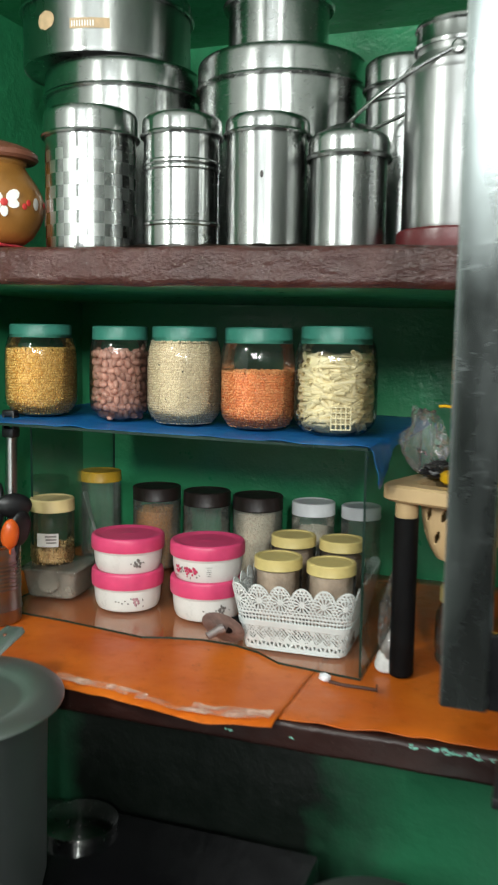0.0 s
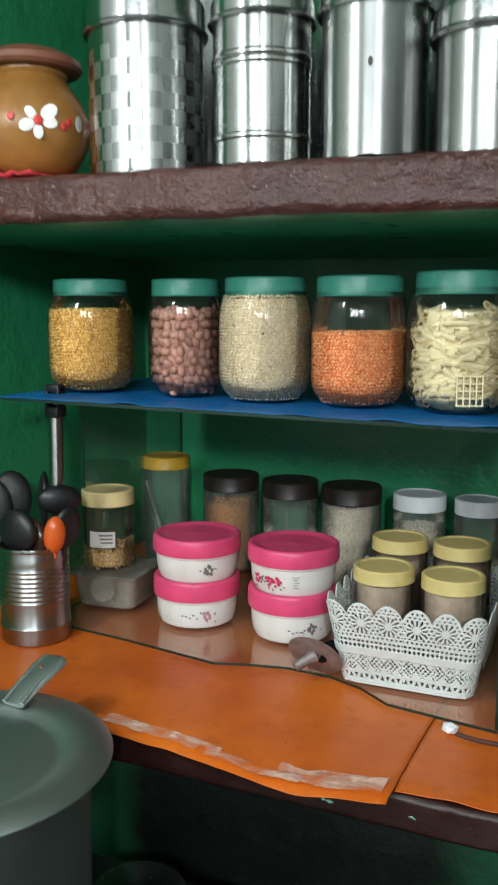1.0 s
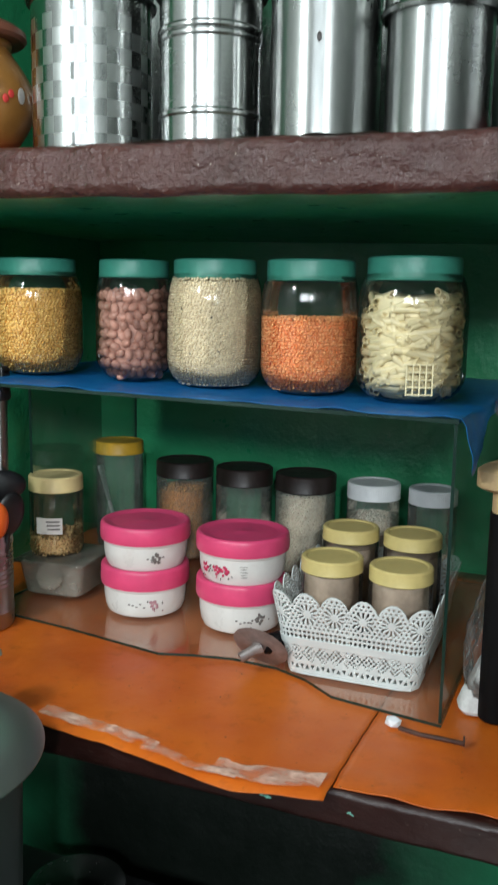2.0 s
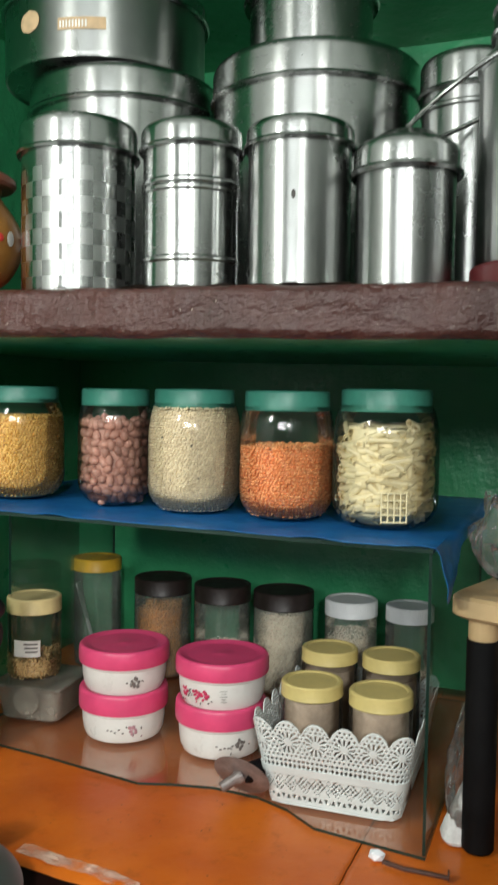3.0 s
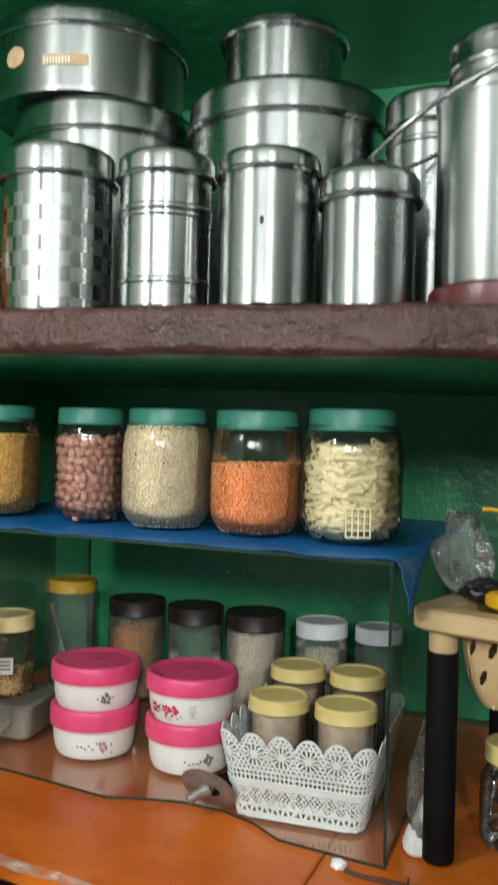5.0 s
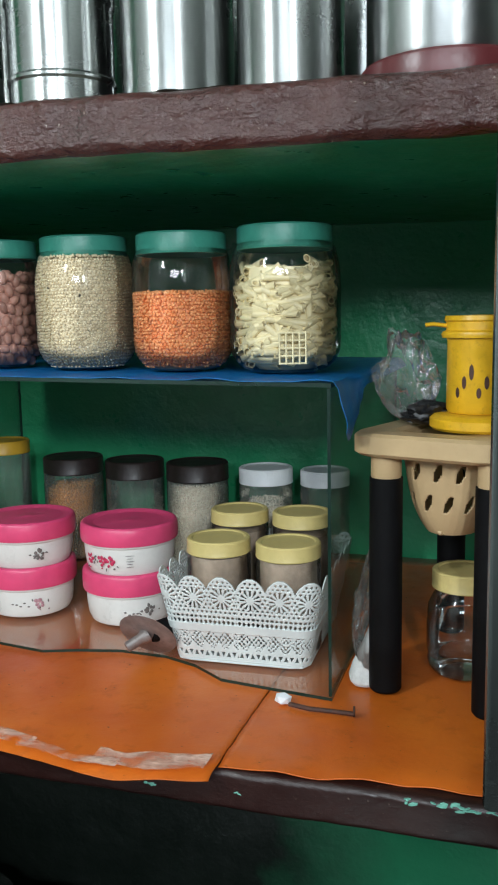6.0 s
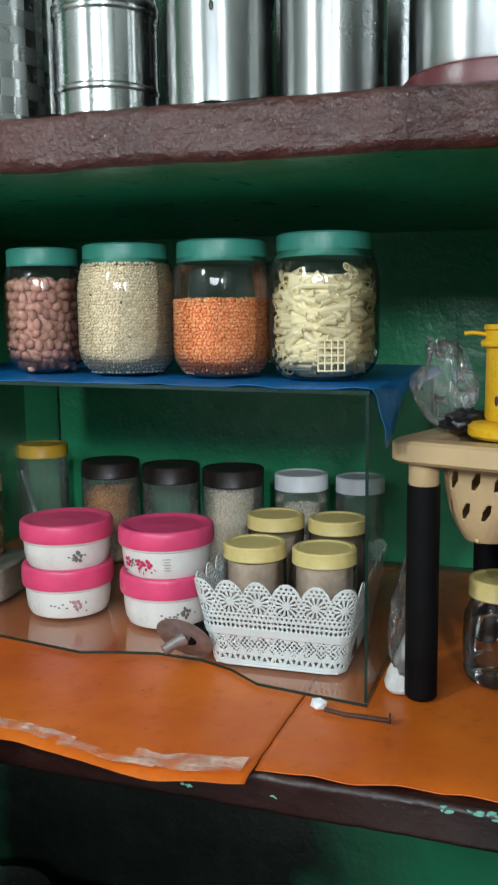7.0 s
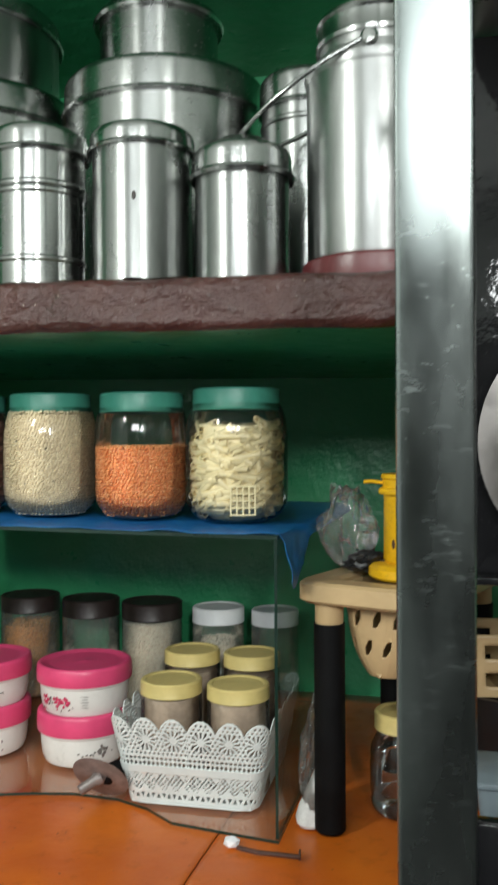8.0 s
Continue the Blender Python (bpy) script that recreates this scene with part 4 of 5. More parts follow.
def back_jar(label, x, y, r, h, lid_h, lid_mat, neck, fill_h=0, fill_mat=None, grain=None, ribs=50, body=None):
    jj = storage_jar(label, x, y, ZG, r, h, neck, lid_h, lid_mat, "", BACK, body or PET_LIT, ribs, 0.010, 0.020)
    if fill_h:
        at_ = radius_in(r, h - lid_h * 0.4, neck, 0.010, 0.020, 0.0025)
        core(at_, 0.003, fill_h, fill_mat, jj, 0.002)
        if grain:
            joined("grain", blob(*grain), shell_poses(rng, at_, 0.004, fill_h, grain[0] * 0.8, grain[1] * 0.8), fill_mat, jj)
    return jj


back_jar("tall clear jar with amber lid holding a plastic spoon", -0.772, 1.44, 0.0447, 0.2015, 0.023, LID_AMBER, 0.0403)
back_jar("jar of brown spice with black lid", -0.635, 1.44, 0.0524, 0.1765, 0.028, LID_BLACK, 0.048, 0.125, SPICE, (0.006, 0.004, 0.003))
back_jar("half-empty clear jar with black lid", -0.517, 1.44, 0.0503, 0.1745, 0.030, LID_BLACK, 0.0464, 0.060, OATS, (0.006, 0.005, 0.002))
back_jar("jar full of rolled oats with black lid", -0.402, 1.44, 0.0522, 0.1735, 0.029, LID_BLACK, 0.0484, 0.138, OATS, (0.0055, 0.004, 0.0015))
back_jar("clear jar of grain with ribbed white lid", -0.282, 1.44, 0.0447, 0.1690, 0.026, LID_WHITE, 0.0403, 0.110, OATS, (0.006, 0.004, 0.003), 70)
back_jar("clear jar with ribbed white lid beside the glass pane", -0.183, 1.44, 0.0403, 0.1680, 0.025, LID_WHITE, 0.0355, 0.048, OATS, (0.006, 0.004, 0.003), 70)
spoon = thing("plastic_spoon", "white plastic spoon standing inside the tall jar", "spoon", (-0.772, 1.44, ZG + 0.004))
part("handle", tube([(-0.024, -0.030, 0.152), (-0.008, -0.028, 0.09), (0.008, -0.018, 0.02)], 0.0115, 8, flat=0.25), LID_WHITE, spoon)
part("bowl", blob(0.016, 0.008, 0.026, 2), LID_WHITE, spoon, m=Matrix.Translation((0.008, -0.010, 0.014)))

# square plastic tub with a small jar on it
tub = thing("food_tub", "milky square plastic food tub with oval lid tab", "food tub", (-0.720, 1.184, ZG), 6)
tub.scale = (1.06, 1.06, 1.0)


def square_cup(b0, b1, h, rad, th, base=0.0):
    bm = bmesh.new()

    def ring(hw, z):
        out = []
        for q in range(4):
            for k in range(5):
                a = math.pi / 2 * (q + k / 4)
                cx = (hw - rad) * (1 if q in (0, 3) else -1)
                cy = (hw - rad) * (1 if q in (0, 1) else -1)
                out.append(bm.verts.new((cx + rad * math.cos(a), cy + rad * math.sin(a), z)))
        return out
    rings = [ring(b0 - 0.004, base), ring(b0, base + 0.004), ring(b1, h), ring(b1 - th, h), ring(b0 - th, base + th + 0.002)]
    for a, b in zip(rings, rings[1:]):
        for k in range(20):
            bm.faces.new((a[k], a[(k + 1) % 20], b[(k + 1) % 20], b[k]))
    bm.faces.new(rings[0])
    bm.faces.new(rings[-1])
    return bm


part("tub_body", square_cup(0.046, 0.053, 0.052, 0.014, 0.002), MILKY, tub)
part("tub_lid", box(-0.057, 0.057, -0.057, 0.057, 0.0525, 0.0585, 0.0028), MILKY, tub)
part("lid_tab", lathe([(0, 0), (0.020, 0), (0.021, 0.001), (0.020, 0.002), (0, 0.002)], 28), MILKY, tub, "round milky tab", m=pose(0.004, -0.0565, 0.036, 82))
jj = storage_jar("small clear jar of golden flakes with cream lid and paper label", -0.7364, 1.184, ZG + 0.0590, 0.0425, 0.127, 0.0388, 0.024, LID_CREAM, "", "", PET, 50, 0.010, 0.016)
at = radius_in(0.0425, 0.117, 0.0388, 0.010, 0.016, 0.0025)
core(at, 0.003, 0.028, FLAKES, jj, 0.002)
joined("flakes", blob(0.009, 0.006, 0.002), shell_poses(rng, at, 0.004, 0.030, 0.0065, 0.005), FLAKES, jj)
lab = sticker(jj, 0.0431, -1.75, -0.75, 0.038, 0.064, name="paper_label", mat=WHITE)
lab["label"] = "white paper label with small print"
for i in range(3):
    sticker(lab, 0.0434, -1.35 + 0.03 * i, -0.85, 0.057 - 0.006 * i, 0.0595 - 0.006 * i, name="print_bar", mat=PRINT)["label"] = "dark print"

# steel tumbler with utensils
tum = thing("steel_tumbler", "ribbed stainless steel tumbler holding utensils", "tumbler", (-0.750, 1.008, 1.0605), 0)
tum.scale = (1.02, 1.02, 0.965)
prof = [(0, 0.002), (0.046, 0.002), (0.048, 0.0), (0.0495, 0.004), (0.0495, 0.022), (0.0508, 0.025), (0.0495, 0.028)]
prof += [(0.0488 + (0.0012 if i % 2 else 0), 0.060 + 0.0035 * i) for i in range(17)]
prof += [(0.0495, 0.122), (0.0508, 0.128), (0.0495, 0.133), (0.0498, 0.1405), (0.0480, 0.1405), (0.0480, 0.006), (0, 0.006)]
part("body", lathe(prof, 60), STEEL_DULL, tum)
part("rolled_rim", lathe([(0.0480, 0.141), (0.0500, 0.141), (0.0512, 0.144), (0.0506, 0.147), (0.0490, 0.147), (0.0480, 0.144), (0.0480, 0.141)], 60), STEEL, tum)


def utensil(label, cat, x, y, lean, az, ln, head, mat, rz=0.0):
    u = thing("kitchen_utensil", label, cat, (-0.750 + x, 1.008 + y, 1.068), 0, "utensils in the steel tumbler")
    m = Matrix.Rotation(radians(az), 4, "Z") @ Matrix.Rotation(radians(lean), 4, "Y")
    part("shaft", tube([(0, 0, 0), (0, 0, ln * 0.5), (0, 0, ln)], 0.0055, 10, flat=0.6), mat, u, m=m)
    hd = blob(head[0], head[1], head[2], 3)
    part("head", hd, mat, u, m=m @ Matrix.Translation((0, 0, ln + head[2] * 0.35)) @ Matrix.Rotation(radians(rz), 4, "Z"))
    return u


utensil("black plastic slotted turner in the tumbler", "turner", -0.022, -0.004, -14, 10, 0.165, (0.062, 0.012, 0.085), BLACK, 25)
utensil("black plastic ladle in the tumbler", "ladle", -0.004, -0.026, 3, -60, 0.135, (0.066, 0.030, 0.066), BLACK, 55)
utensil("brown-black plastic ladle in the tumbler", "ladle", 0.004, -0.018, -4, -70, 0.120, (0.058, 0.024, 0.062), DARK_BROWN, 70)
utensil("orange plastic ladle in the tumbler", "ladle", 0.028, -0.010, 8, -10, 0.135, (0.032, 0.026, 0.056), ORANGE_PLASTIC, 60)
utensil("black plastic spoon behind the orange ladle", "spoon", 0.026, 0.004, 11, 0, 0.140, (0.046, 0.016, 0.066), BLACK, 70)
utensil("black plastic spoon in the tumbler", "spoon", 0.002, 0.020, 8, 120, 0.165, (0.058, 0.018, 0.080), BLACK, 10)
utensil("black plastic serving spoon in the tumbler", "spoon", -0.028, 0.012, -12, -30, 0.165, (0.060, 0.020, 0.082), BLACK, 70)
utensil("black plastic masher in the tumbler", "masher", 0.014, 0.014, 6, 20, 0.182, (0.066, 0.026, 0.044), BLACK, 30)
peeler = thing("steel_tube_tool", "upright steel tube tool with black hanging cap", "kitchen tool", (-0.734, 1.040, 1.068), 0)
part("tube", tube([(0, 0, 0), (0.004, 0, 0.15), (0.007, 0, 0.318)], 0.0105, 18), STEEL_DULL, peeler)
bm = box(-0.0125, 0.0125, -0.0125, 0.0125, 0.315, 0.333, 0.005)
box(-0.0125, -0.0075, -0.009, 0.009, 0.328, 0.360, 0.002, bm)
box(0.0075, 0.0125, -0.009, 0.009, 0.328, 0.360, 0.002, bm)
box(-0.0125, 0.0125, -0.009, 0.009, 0.352, 0.364, 0.003, bm)
part("hanging_cap", bm, BLACK, peeler, "black plastic cap with slot", m=Matrix.Translation((0.007, 0, 0)))

# mixer blade, stone, nail
bl = thing("mixer_blade", "small steel mixer blade on its side on the glass pane", "blade", (-0.3415, 1.021, ZG), 0)
def aimed(d):
    """Turns z to the direction d, at the middle of the blade."""
    return Matrix.Translation((0.027, -0.002, 0.0315)) @ Vector((0, 0, 1)).rotation_difference(Vector(d)).to_matrix().to_4x4()


part("disc", lathe([(0.004, -0.0008), (0.0360, -0.0006), (0.0372, 0.0), (0.0360, 0.0006), (0.004, 0.0010)], 44), WORN_DISC, bl, "worn round steel disc", m=aimed((-0.06, -0.80, -0.55)))
part("spindle", lathe([(0, 0.030), (0.0058, 0.030), (0.0068, 0.028), (0.0068, 0.010), (0.0088, 0.007), (0.0092, 0.0), (0, 0.0)], 24), WORN_DISC, bl, m=aimed((-0.70, -0.62, -0.42)))
part("sleeve", lathe([(0, -0.004), (0.0110, -0.004), (0.0125, -0.008), (0.0125, -0.044), (0.0115, -0.047), (0, -0.047)], 28), LEG_BLACK, bl, "dark sleeve", m=aimed((-0.66, -0.74, -0.12)))
ob = part("white_stone", blob(0.0205, 0.016, 0.015, 1), CHALK, m=pose(-0.127, 0.953, 1.0655, 5, 8, 20))
tagged(ob, "small white stone lump on the oilcloth", "stone")
nail = thing("iron_nail", "rusty iron nail lying on the oilcloth", "nail", (0, 0, 0))
part("shank", tube([(-0.119, 0.948, 1.0622), (-0.095, 0.942, 1.0624), (-0.072, 0.9425, 1.0624), (-0.0475, 0.942, 1.0624)], 0.0026, 8), RUST, nail)
part("head", lathe([(0, 0), (0.0056, 0), (0.0056, 0.0018), (0, 0.0022)], 14), RUST, nail, m=pose(-0.048, 0.942, 1.0650, 0, 90, 6))


# ---- beige stand with black legs ----
rack = thing("plastic_stand", "beige plastic basket stand with black tube legs", "stand", (0, 0, 0))
A = radians(-18)


def on_rack(u, v):
    """u along the front edge, v towards the wall, from the front corner leg."""
    return -0.0255 + u * math.cos(A) - v * math.sin(A), 1.0195 + u * math.sin(A) + v * math.cos(A)


for u, v in ((0, 0), (-0.010, 0.215), (0.120, 0.0), (0.110, 0.215)):
    x, y = on_rack(u, v)
    lg = part("leg", lathe([(0, 0), (0.016, 0), (0.0182, 0.003), (0.0182, 0.243), (0, 0.243)], 28), LEG_BLACK, rack, "black tube leg", m=Matrix.Translation((x, y, 1.0600)))
    part("collar", lathe([(0.0120, 0.2425), (0.0160, 0.2425), (0.0166, 0.245), (0.0166, 0.2735), (0, 0.2735)], 28), BEIGE, lg, "beige collar")


def rim_outline(inset, rad):
    u0, u1, v0, v1 = -0.036 + inset, 0.138 - inset, -0.028 + inset, 0.245 - inset
    pts = []
    for cu, cv, q in ((u1 - rad, v0 + rad, -90), (u1 - rad, v1 - rad, 0), (u0 + rad, v1 - rad, 90), (u0 + rad, v0 + rad, 180)):
        for k in range(7):
            a = radians(q + 15 * k)
            pts.append((cu + rad * math.cos(a), cv + rad * math.sin(a)))
    return [on_rack(*p) for p in pts]


bm = bmesh.new()
loops = []
for inset, z in ((0.004, 1.328), (0.0, 1.3315), (0.0, 1.3495), (0.004, 1.353), (0.034, 1.353), (0.038, 1.3495), (0.038, 1.328)):
    loops.append([bm.verts.new((x, y, z)) for x, y in rim_outline(inset, 0.030)])
for a, b in zip(loops, loops[1:] + loops[:1]):
    for k in range(28):
        bm.faces.new((a[k], a[(k + 1) % 28], b[(k + 1) % 28], b[k]))
part("rim", bm, BEIGE, rack, "beige rim with rounded corners")


def holed_bowl():
    """Basket hung in the rim, with slanted oval openings."""
    bm = bmesh.new()
    nu, nv = 320, 72
    grid = {}
    rings = []
    for k in range(nv + 1):
        f = k / nv
        inset = 0.038 + 0.010 * f + 0.012 * f ** 4
        z = 1.3455 - 0.108 * f
        pts = rim_outline(inset, 0.030)
        ring = []
        per = len(pts)
        ds = [math.dist(pts[i], pts[(i + 1) % per]) for i in range(per)]
        tot = sum(ds)
        for i in range(nu):
            d = tot * i / nu
            q = 0
            while d > ds[q]:
                d -= ds[q]
                q = (q + 1) % per
            s = d / ds[q]
            p, r = pts[q], pts[(q + 1) % per]
            ring.append(bm.verts.new((p[0] + (r[0] - p[0]) * s, p[1] + (r[1] - p[1]) * s, z)))
        rings.append(ring)
    for k in range(nv):
        for i in range(nu):
            f = (k + 0.5) / nv
            row = 0 if f < 0.45 else 1
            p = ((i + 0.5 + (6 if row else 0)) % 16) / 16 - 0.5
            q = (f - (0.34 if not row else 0.66)) / 0.26
            tilt = p + q * (0.30 if row else 0.30)
            if (tilt / 0.19) ** 2 + (q / 0.36) ** 2 < 1:
                continue
            bm.faces.new((rings[k][i], rings[k][(i + 1) % nu], rings[k + 1][(i + 1) % nu], rings[k + 1][i]))
    bm.faces.new(rings[-1])
    ob = part("hanging_basket", bm, BEIGE, rack, "beige basket pierced with slanted ovals")
    ob.modifiers.new("thickness", "SOLIDIFY").thickness = 0.003


holed_bowl()

# things on the stand
disc = part("yellow_disc", lathe([(0, 0), (0.054, 0), (0.057, 0.003), (0.057, 0.012), (0.052, 0.016), (0.046, 0.017), (0, 0.017)], 48), YELLOW, m=Matrix.Translation((0.0735, 1.060, 1.3535)))
tagged(disc, "yellow plastic lid lying on the beige stand", "lid")
yc = thing("yellow_canister", "yellow plastic canister with faded print and side tab", "canister", (0.070, 1.066, 1.3710), 0)
yc.scale = (1.01, 1.01, 0.96)
part("body", lathe([(0, 0), (0.034, 0), (0.036, 0.004), (0.0355, 0.080), (0.0365, 0.084), (0.0, 0.084)], 44), YELLOW, yc, "faded yellow body with dark print")
part("lid", lathe([(0.034, 0.0845), (0.041, 0.0845), (0.042, 0.088), (0.041, 0.091), (0.037, 0.093), (0.037, 0.102), (0.039, 0.104), (0.038, 0.109), (0, 0.110)], 44), YELLOW, yc)
part("tab", tube([(-0.036, -0.006, 0.098), (-0.050, -0.010, 0.100), (-0.058, -0.010, 0.099)], 0.0042, 10, flat=0.6), YELLOW, yc)
for i in range(7):
    sticker(yc, 0.0362, -2.3 + 0.22 * i, -2.16 + 0.22 * i, 0.018 + 0.010 * (i % 3), 0.030 + 0.013 * (i % 3), True, "print_mark", RUST)["label"] = "faded dark print"


def crumpled(name, label, cx, cy, z0, rx, ry, h, seed, material, lean=(0, 0), pinch=0.4, folds=1.0):
    """A loose polythene bag: a crumpled closed skin."""
    bm = bmesh.new()
    bmesh.ops.create_icosphere(bm, subdivisions=4, radius=1.0)
    for v in bm.verts:
        c = v.co.copy()
        w = 0.42 * noise.noise(c * 1.6 + Vector((seed, 0, 0))) + 0.42 * abs(noise.noise(c * 3.3 + Vector((0, seed, 0)))) + 0.22 * abs(noise.noise(c * 7.5 + Vector((0, 0, seed))))
        w *= folds
        f = (c.z + 1) / 2
        s = (1 + w - 0.15) * (1 - pinch * f ** 1.5)
        v.co = Vector((cx + c.x * rx * s + lean[0] * f, cy + c.y * ry * s + lean[1] * f, z0 + h * max(0.0, min(1.15, f * (1 + 0.4 * w)))))
    ob = part(name, bm, material, smooth=True)
    return tagged(ob, label, "bag")


crumpled("plastic_bag", "crumpled clear polythene bag on the beige stand", -0.0086, 1.100, 1.3535, 0.036, 0.036, 0.104, 2.0, BAG, (-0.010, 0.0), 0.35)
crumpled("plastic_wrapper", "dark crumpled wrapper under the clear bag", 0.014, 1.078, 1.3537, 0.030, 0.026, 0.026, 6.0, BLACK, (0, 0), 0.2)
crumpled("plastic_bag", "half-full clear bag of white grains leaning on the glass", -0.0480, 1.040, 1.0605, 0.0235, 0.040, 0.155, 11.0, BAG, (0.006, 0.025), 0.50, 0.7)
bm = lathe([(0, 0), (0.0185, 0), (0.0205, 0.004), (0.0185, 0.022), (0.0140, 0.046), (0.0085, 0.066), (0.0040, 0.080), (0, 0.083)], 40)
for v in bm.verts:
    w = 1 + 0.25 * noise.noise(Vector((v.co.x * 60, v.co.y * 60, v.co.z * 30)))
    v.co = Vector((v.co.x * w + 0.16 * v.co.z, v.co.y * 1.5 * w + 0.10 * v.co.z, v.co.z * 0.9))
ob = part("grain_heap", bm, SALT, m=Matrix.Translation((-0.0500, 1.042, 1.0606)))
tagged(ob, "white grains in the bottom of the clear bag", "food")
rj = thing("storage_jar", "empty clear ridged jar with pale yellow lid on oilcloth", "jar", (0.0570, 1.0907, 1.0605), 0)
rj.scale = (1.01, 1.01, 0.82)
prof = [(0, 0.003), (0.030, 0.0), (0.036, 0.003), (0.0405, 0.010), (0.0425, 0.020), (0.0405, 0.026), (0.0432, 0.034), (0.0432, 0.075), (0.0412, 0.080), (0.0430, 0.086), (0.0415, 0.100), (0.0360, 0.114), (0.0335, 0.120), (0.0335, 0.136)]
part("jar_body", lathe(prof, 52), PET, rj, "clear ridged body")
part("lid", screw_lid(0.0375, 0.026, 50), LID_YELLOW, rj, m=Matrix.Translation((0, 0, 0.126)))


# ---- steel plate rack at the side, fixed to the east wall ----
pr = thing("plate_rack", "dark steel plate rack fixed to the side wall", "rack", (0, 0, 0))
POST_X, POST_Y = 0.0965, 0.450
bm = box(0, 0.039, 0, 0.020, 1.262, 2.60, 0.003)
for v in bm.verts:
    v.co.x += POST_X
    v.co.y += POST_Y
part("post", bm, POST, pr, "scuffed grey steel post")
part("front_panel", box(POST_X + 0.002, XR, POST_Y + 0.004, POST_Y + 0.016, 1.263, 1.327, 0.002), STOVE_BLACK, pr, "black glossy front panel")
part("rack_floor", box(POST_X + 0.045, XR, POST_Y + 0.017, POST_Y + 0.39, 1.172, 1.182, 0.002), BLACK, pr)
gt = thing("plastic_tub", "blue-grey plastic tub in the plate rack", "tub", (0.205, 0.700, 1.1825), 0)
part("tub_body", square_cup(0.060, 0.068, 0.092, 0.012, 0.003), GREY_TUB, gt)
part("tub_rim", box(-0.071, 0.071, -0.071, 0.071, 0.0925, 0.0985, 0.003), GREY_TUB, gt, "grey snap-on cover")
gt.scale = (1, 0.5, 0.85)
bt = thing("steel_tray", "black metal tray standing upright in the rack", "tray", (0, 0, 0))
part("plate", box(0.138, 0.50, 0.780, 0.786, 1.397, 1.860, 0.002), STOVE_BLACK, bt)
part("flange", box(0.138, 0.50, 0.746, 0.7798, 1.397, 1.403, 0.001), STOVE_BLACK, bt)
part("rail", box(POST_X + 0.03, XR, POST_Y + 0.021, POST_Y + 0.345, 1.8605, 1.874, 0.002), DARK_STEEL, pr, "dark steel rail")
sp = thing("steel_plate", "round steel plate leaning in front of the black tray", "plate", (0.248, 0.760, 1.4045), 0)
part("dish", lathe([(0, 0.004), (0.085, 0.004), (0.098, 0.0), (0.108, 0.0), (0.108, 0.0012), (0.098, 0.0012), (0.085, 0.0055), (0, 0.0055)], 56), DARK_STEEL, sp, m=pose(0, 0, 0.109, 93))
bb = thing("mixing_bowl", "black bowl on the oilcloth beyond the stand", "bowl", (0.1865, 1.1255, 1.0605), 0)
part("bowl", lathe([(0, 0.002), (0.045, 0.0), (0.062, 0.030), (0.070, 0.150), (0.073, 0.152), (0.068, 0.152), (0.060, 0.035), (0, 0.008)], 44), BLACK, bb)
hb = thing("plastic_basket", "small beige basket with round holes on the bowl", "basket", (0.177, 1.120, 1.2130), 8)
bmh = bmesh.new()
ringz = []
for k in range(19):
    f = k / 18
    ringz.append([bmh.verts.new((x * (0.92 + 0.08 * f), y * (0.92 + 0.08 * f), 0.074 * f)) for x, y in [(0.066 * max(-1, min(1, 1.35 * math.cos(math.tau * i / 96))), 0.050 * max(-1, min(1, 1.35 * math.sin(math.tau * i / 96)))) for i in range(96)]])
for k in range(18):
    for i in range(96):
        p_, q_ = (i % 8) / 8 + 0.0625 - 0.5, ((k - 1) % 8) / 8 + 0.0625 - 0.5
        if 1 <= k < 17 and p_ * p_ + q_ * q_ < 0.085:
            continue
        bmh.faces.new((ringz[k][i], ringz[k][(i + 1) % 96], ringz[k + 1][(i + 1) % 96], ringz[k + 1][i]))
bmh.faces.new(ringz[0])
hob = part("pierced_body", bmh, BEIGE, hb)
hob.modifiers.new("thickness", "SOLIDIFY").thickness = 0.0025


# ---- below the lower shelf ----
stove = thing("gas_stove", "black glass-top gas stove on the counter", "stove", (0, 0, 0))
part("body", box(-0.80, -0.12, 0.47, 0.92, 0.7005, 0.805, 0.006), STOVE_BLACK, stove)
part("burner", lathe([(0, 0.805), (0.060, 0.805), (0.060, 0.816), (0.045, 0.822), (0, 0.822)], 40), RUST, stove, m=Matrix.Translation((-0.535, 0.617, 0)))
part("burner", lathe([(0, 0.805), (0.060, 0.805), (0.060, 0.816), (0.045, 0.822), (0, 0.822)], 40), STEEL, stove, m=Matrix.Translation((-0.49, 0.862, 0)))
cook = thing("cooking_pot", "large aluminium cooking pot with dished lid, strap handle", "pot", (-0.545, 0.620, 0.8225), 12)
cook.scale = (1.08, 1.08, 0.947)
part("body", lathe([(0, 0.002), (0.095, 0.0), (0.112, 0.010), (0.118, 0.040), (0.122, 0.26), (0.128, 0.284), (0.124, 0.286), (0.117, 0.27), (0.114, 0.05), (0, 0.02)], 72), ALU, cook)
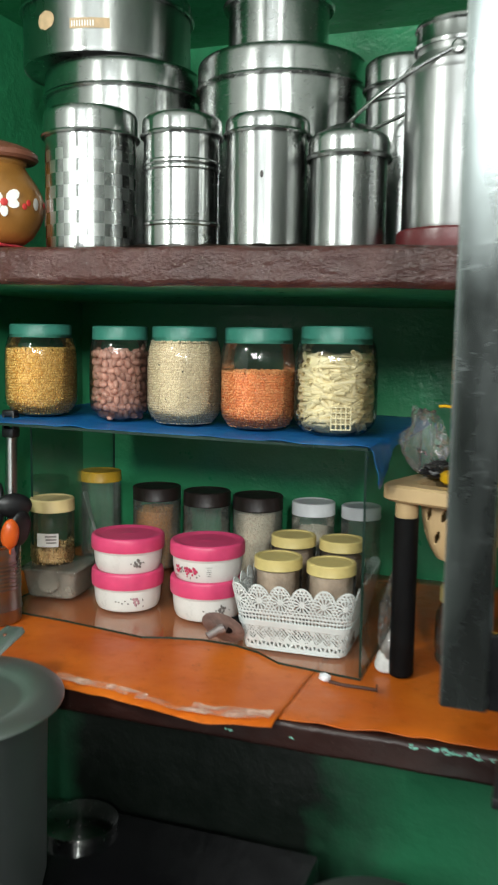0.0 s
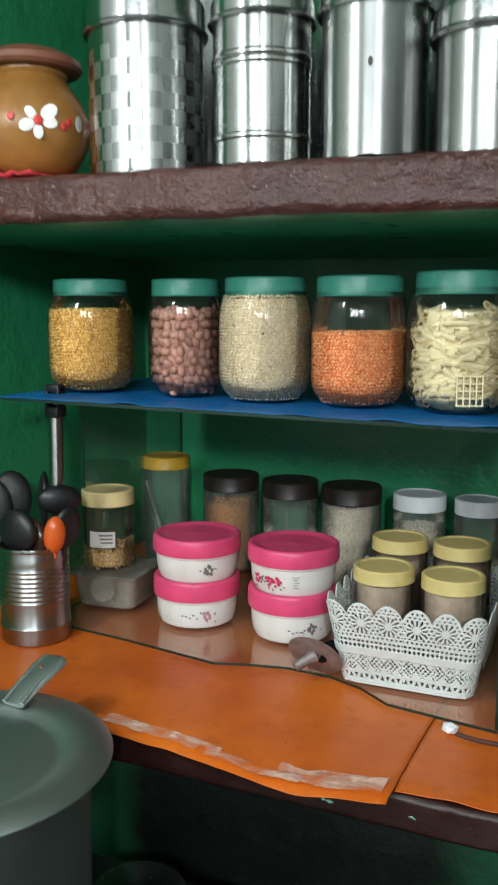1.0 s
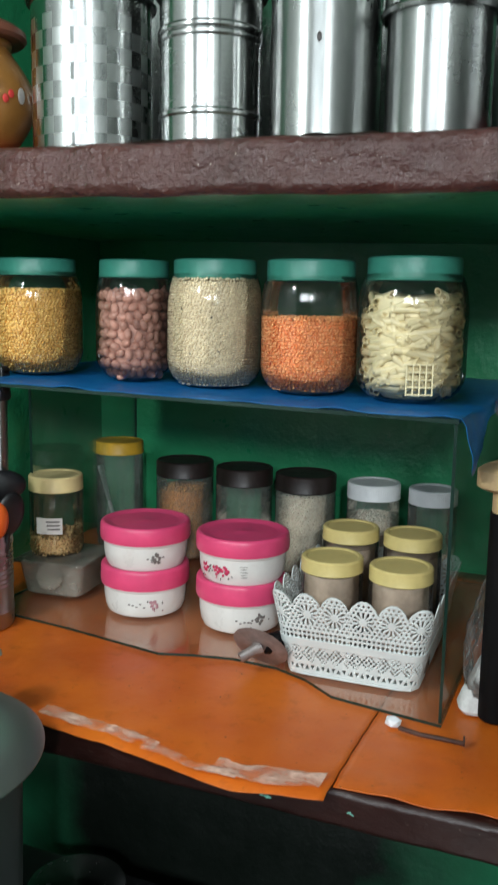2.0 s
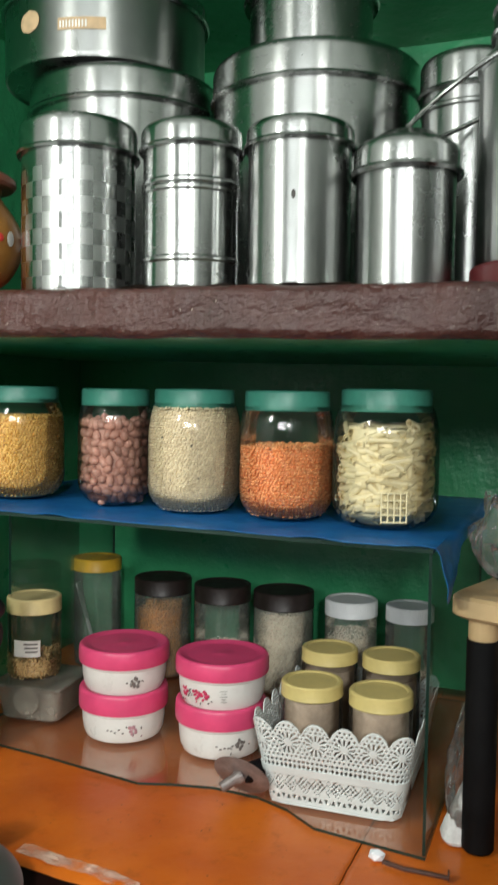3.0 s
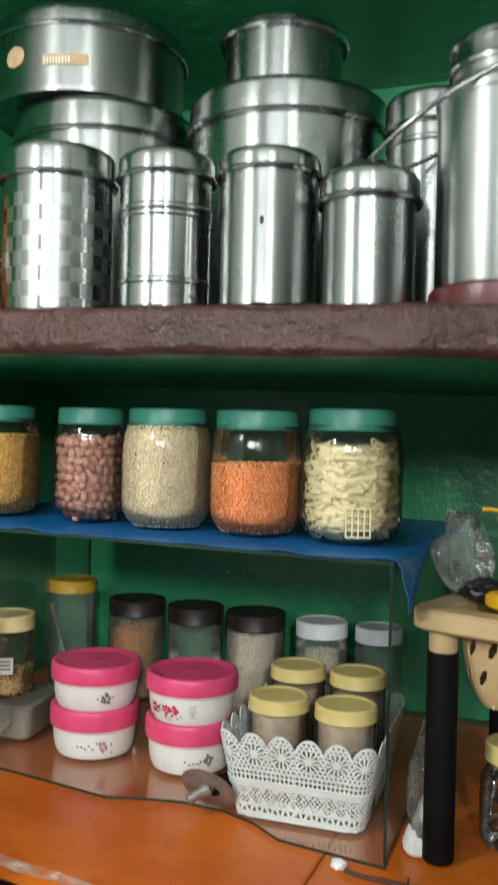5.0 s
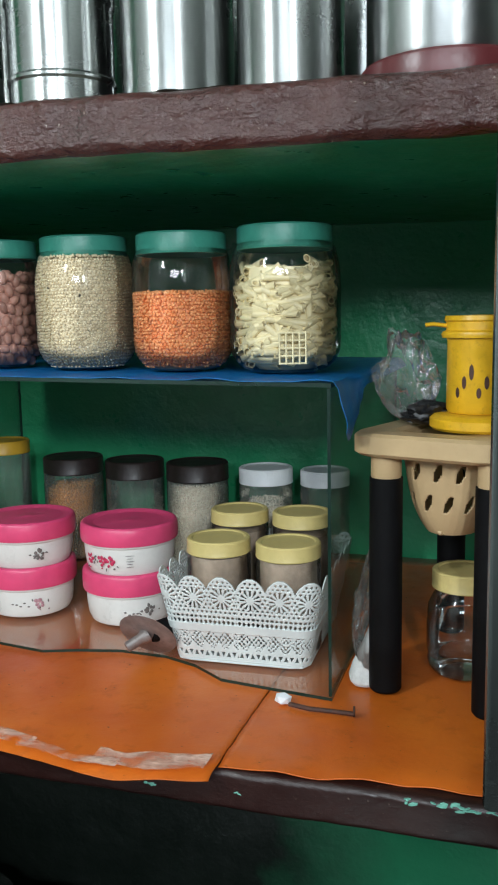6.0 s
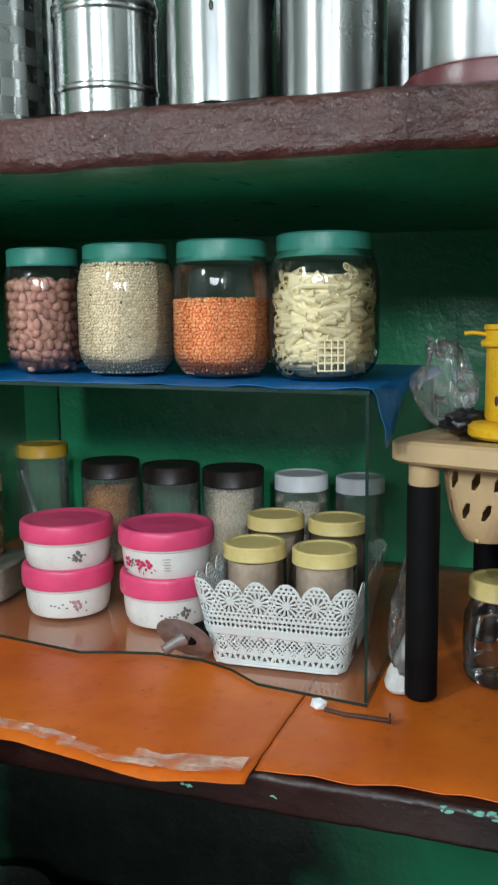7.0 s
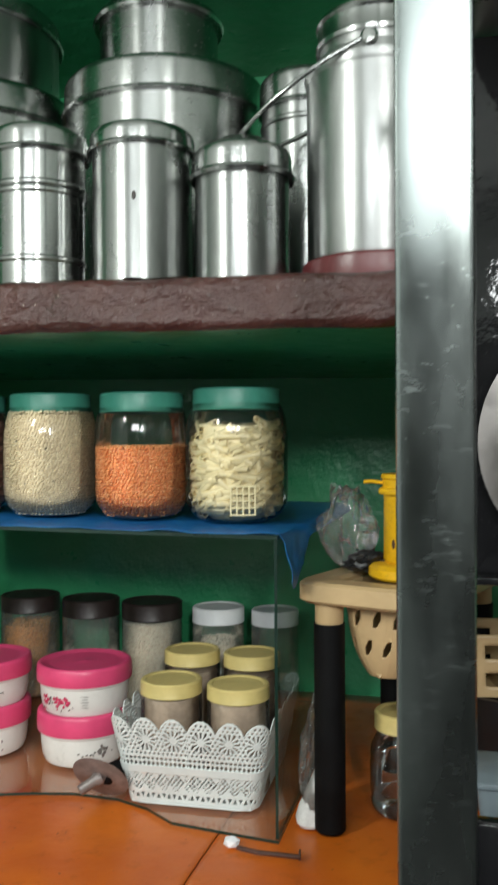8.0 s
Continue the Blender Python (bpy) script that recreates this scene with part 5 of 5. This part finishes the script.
part("lid", lathe([(0, 0.288), (0.088, 0.288), (0.094, 0.289), (0.100, 0.294), (0.113, 0.299), (0.121, 0.2990), (0.1395, 0.2955), (0.1425, 0.2925), (0.1425, 0.2905), (0.126, 0.2865), (0.10, 0.285), (0, 0.284)], 80), ALU, cook, "dull grey dished lid")
hp = [(0.006, 0.100, 0.299), (0.012, 0.122, 0.312), (0.020, 0.146, 0.324), (0.025, 0.160, 0.329), (0.028, 0.168, 0.328)]
bm = tube(hp, 0.011, 14, flat=0.30, radii=[0.013, 0.016, 0.019, 0.018, 0.008])
tube([(p[0] - 0.010, p[1] + 0.001, p[2] + 0.003) for p in hp[:4]], 0.0032, 8, bm)
tube([(p[0] + 0.010, p[1] - 0.001, p[2] + 0.003) for p in hp[:4]], 0.0032, 8, bm)
handle = part("handle", bm, ALU, cook, "ridged aluminium strap handle")
part("rivet", blob(0.007, 0.007, 0.004, 2), TERRA, handle, "copper rivet", m=Matrix.Translation((0.0185, 0.142, 0.3275)))
low = thing("steel_pot", "round steel pot with flat lid on the counter", "pot", (0.0122, 0.650, 0.7005), 0)
low.scale = (0.95, 0.95, 0.92)
part("body", lathe([(0, 0.002), (0.085, 0.0), (0.095, 0.010), (0.098, 0.21), (0.104, 0.214), (0, 0.214)], 60), STEEL_DULL, low)
part("lid", lathe([(0, 0.228), (0.070, 0.226), (0.090, 0.222), (0.106, 0.220), (0.108, 0.217), (0.104, 0.2145), (0, 0.2145)], 60), ALU, low)

# chips of older paint on the lower shelf edge
chips = random.Random(3)
for x, z, n, w in ((-0.262, 1.030, 5, 0.014), (0.030, 1.050, 20, 0.090), (0.085, 1.049, 14, 0.050), (-0.17, 1.036, 2, 0.006), (-0.43, 1.040, 2, 0.006)):
    for i in range(n):
        ob = part("paint_chip", blob(chips.uniform(0.003, 0.011), 0.0030, chips.uniform(0.0015, 0.0045), 1), CHIP, m=pose(x + 0.035 + chips.uniform(-0.5, 0.5) * w, 0.8105, z + chips.uniform(-0.003, 0.003), 0, chips.uniform(-25, 25), 0))
        tagged(ob, "chip baring old turquoise paint on the shelf edge", "paint chip", "paint chips on the shelf edge", "structure")
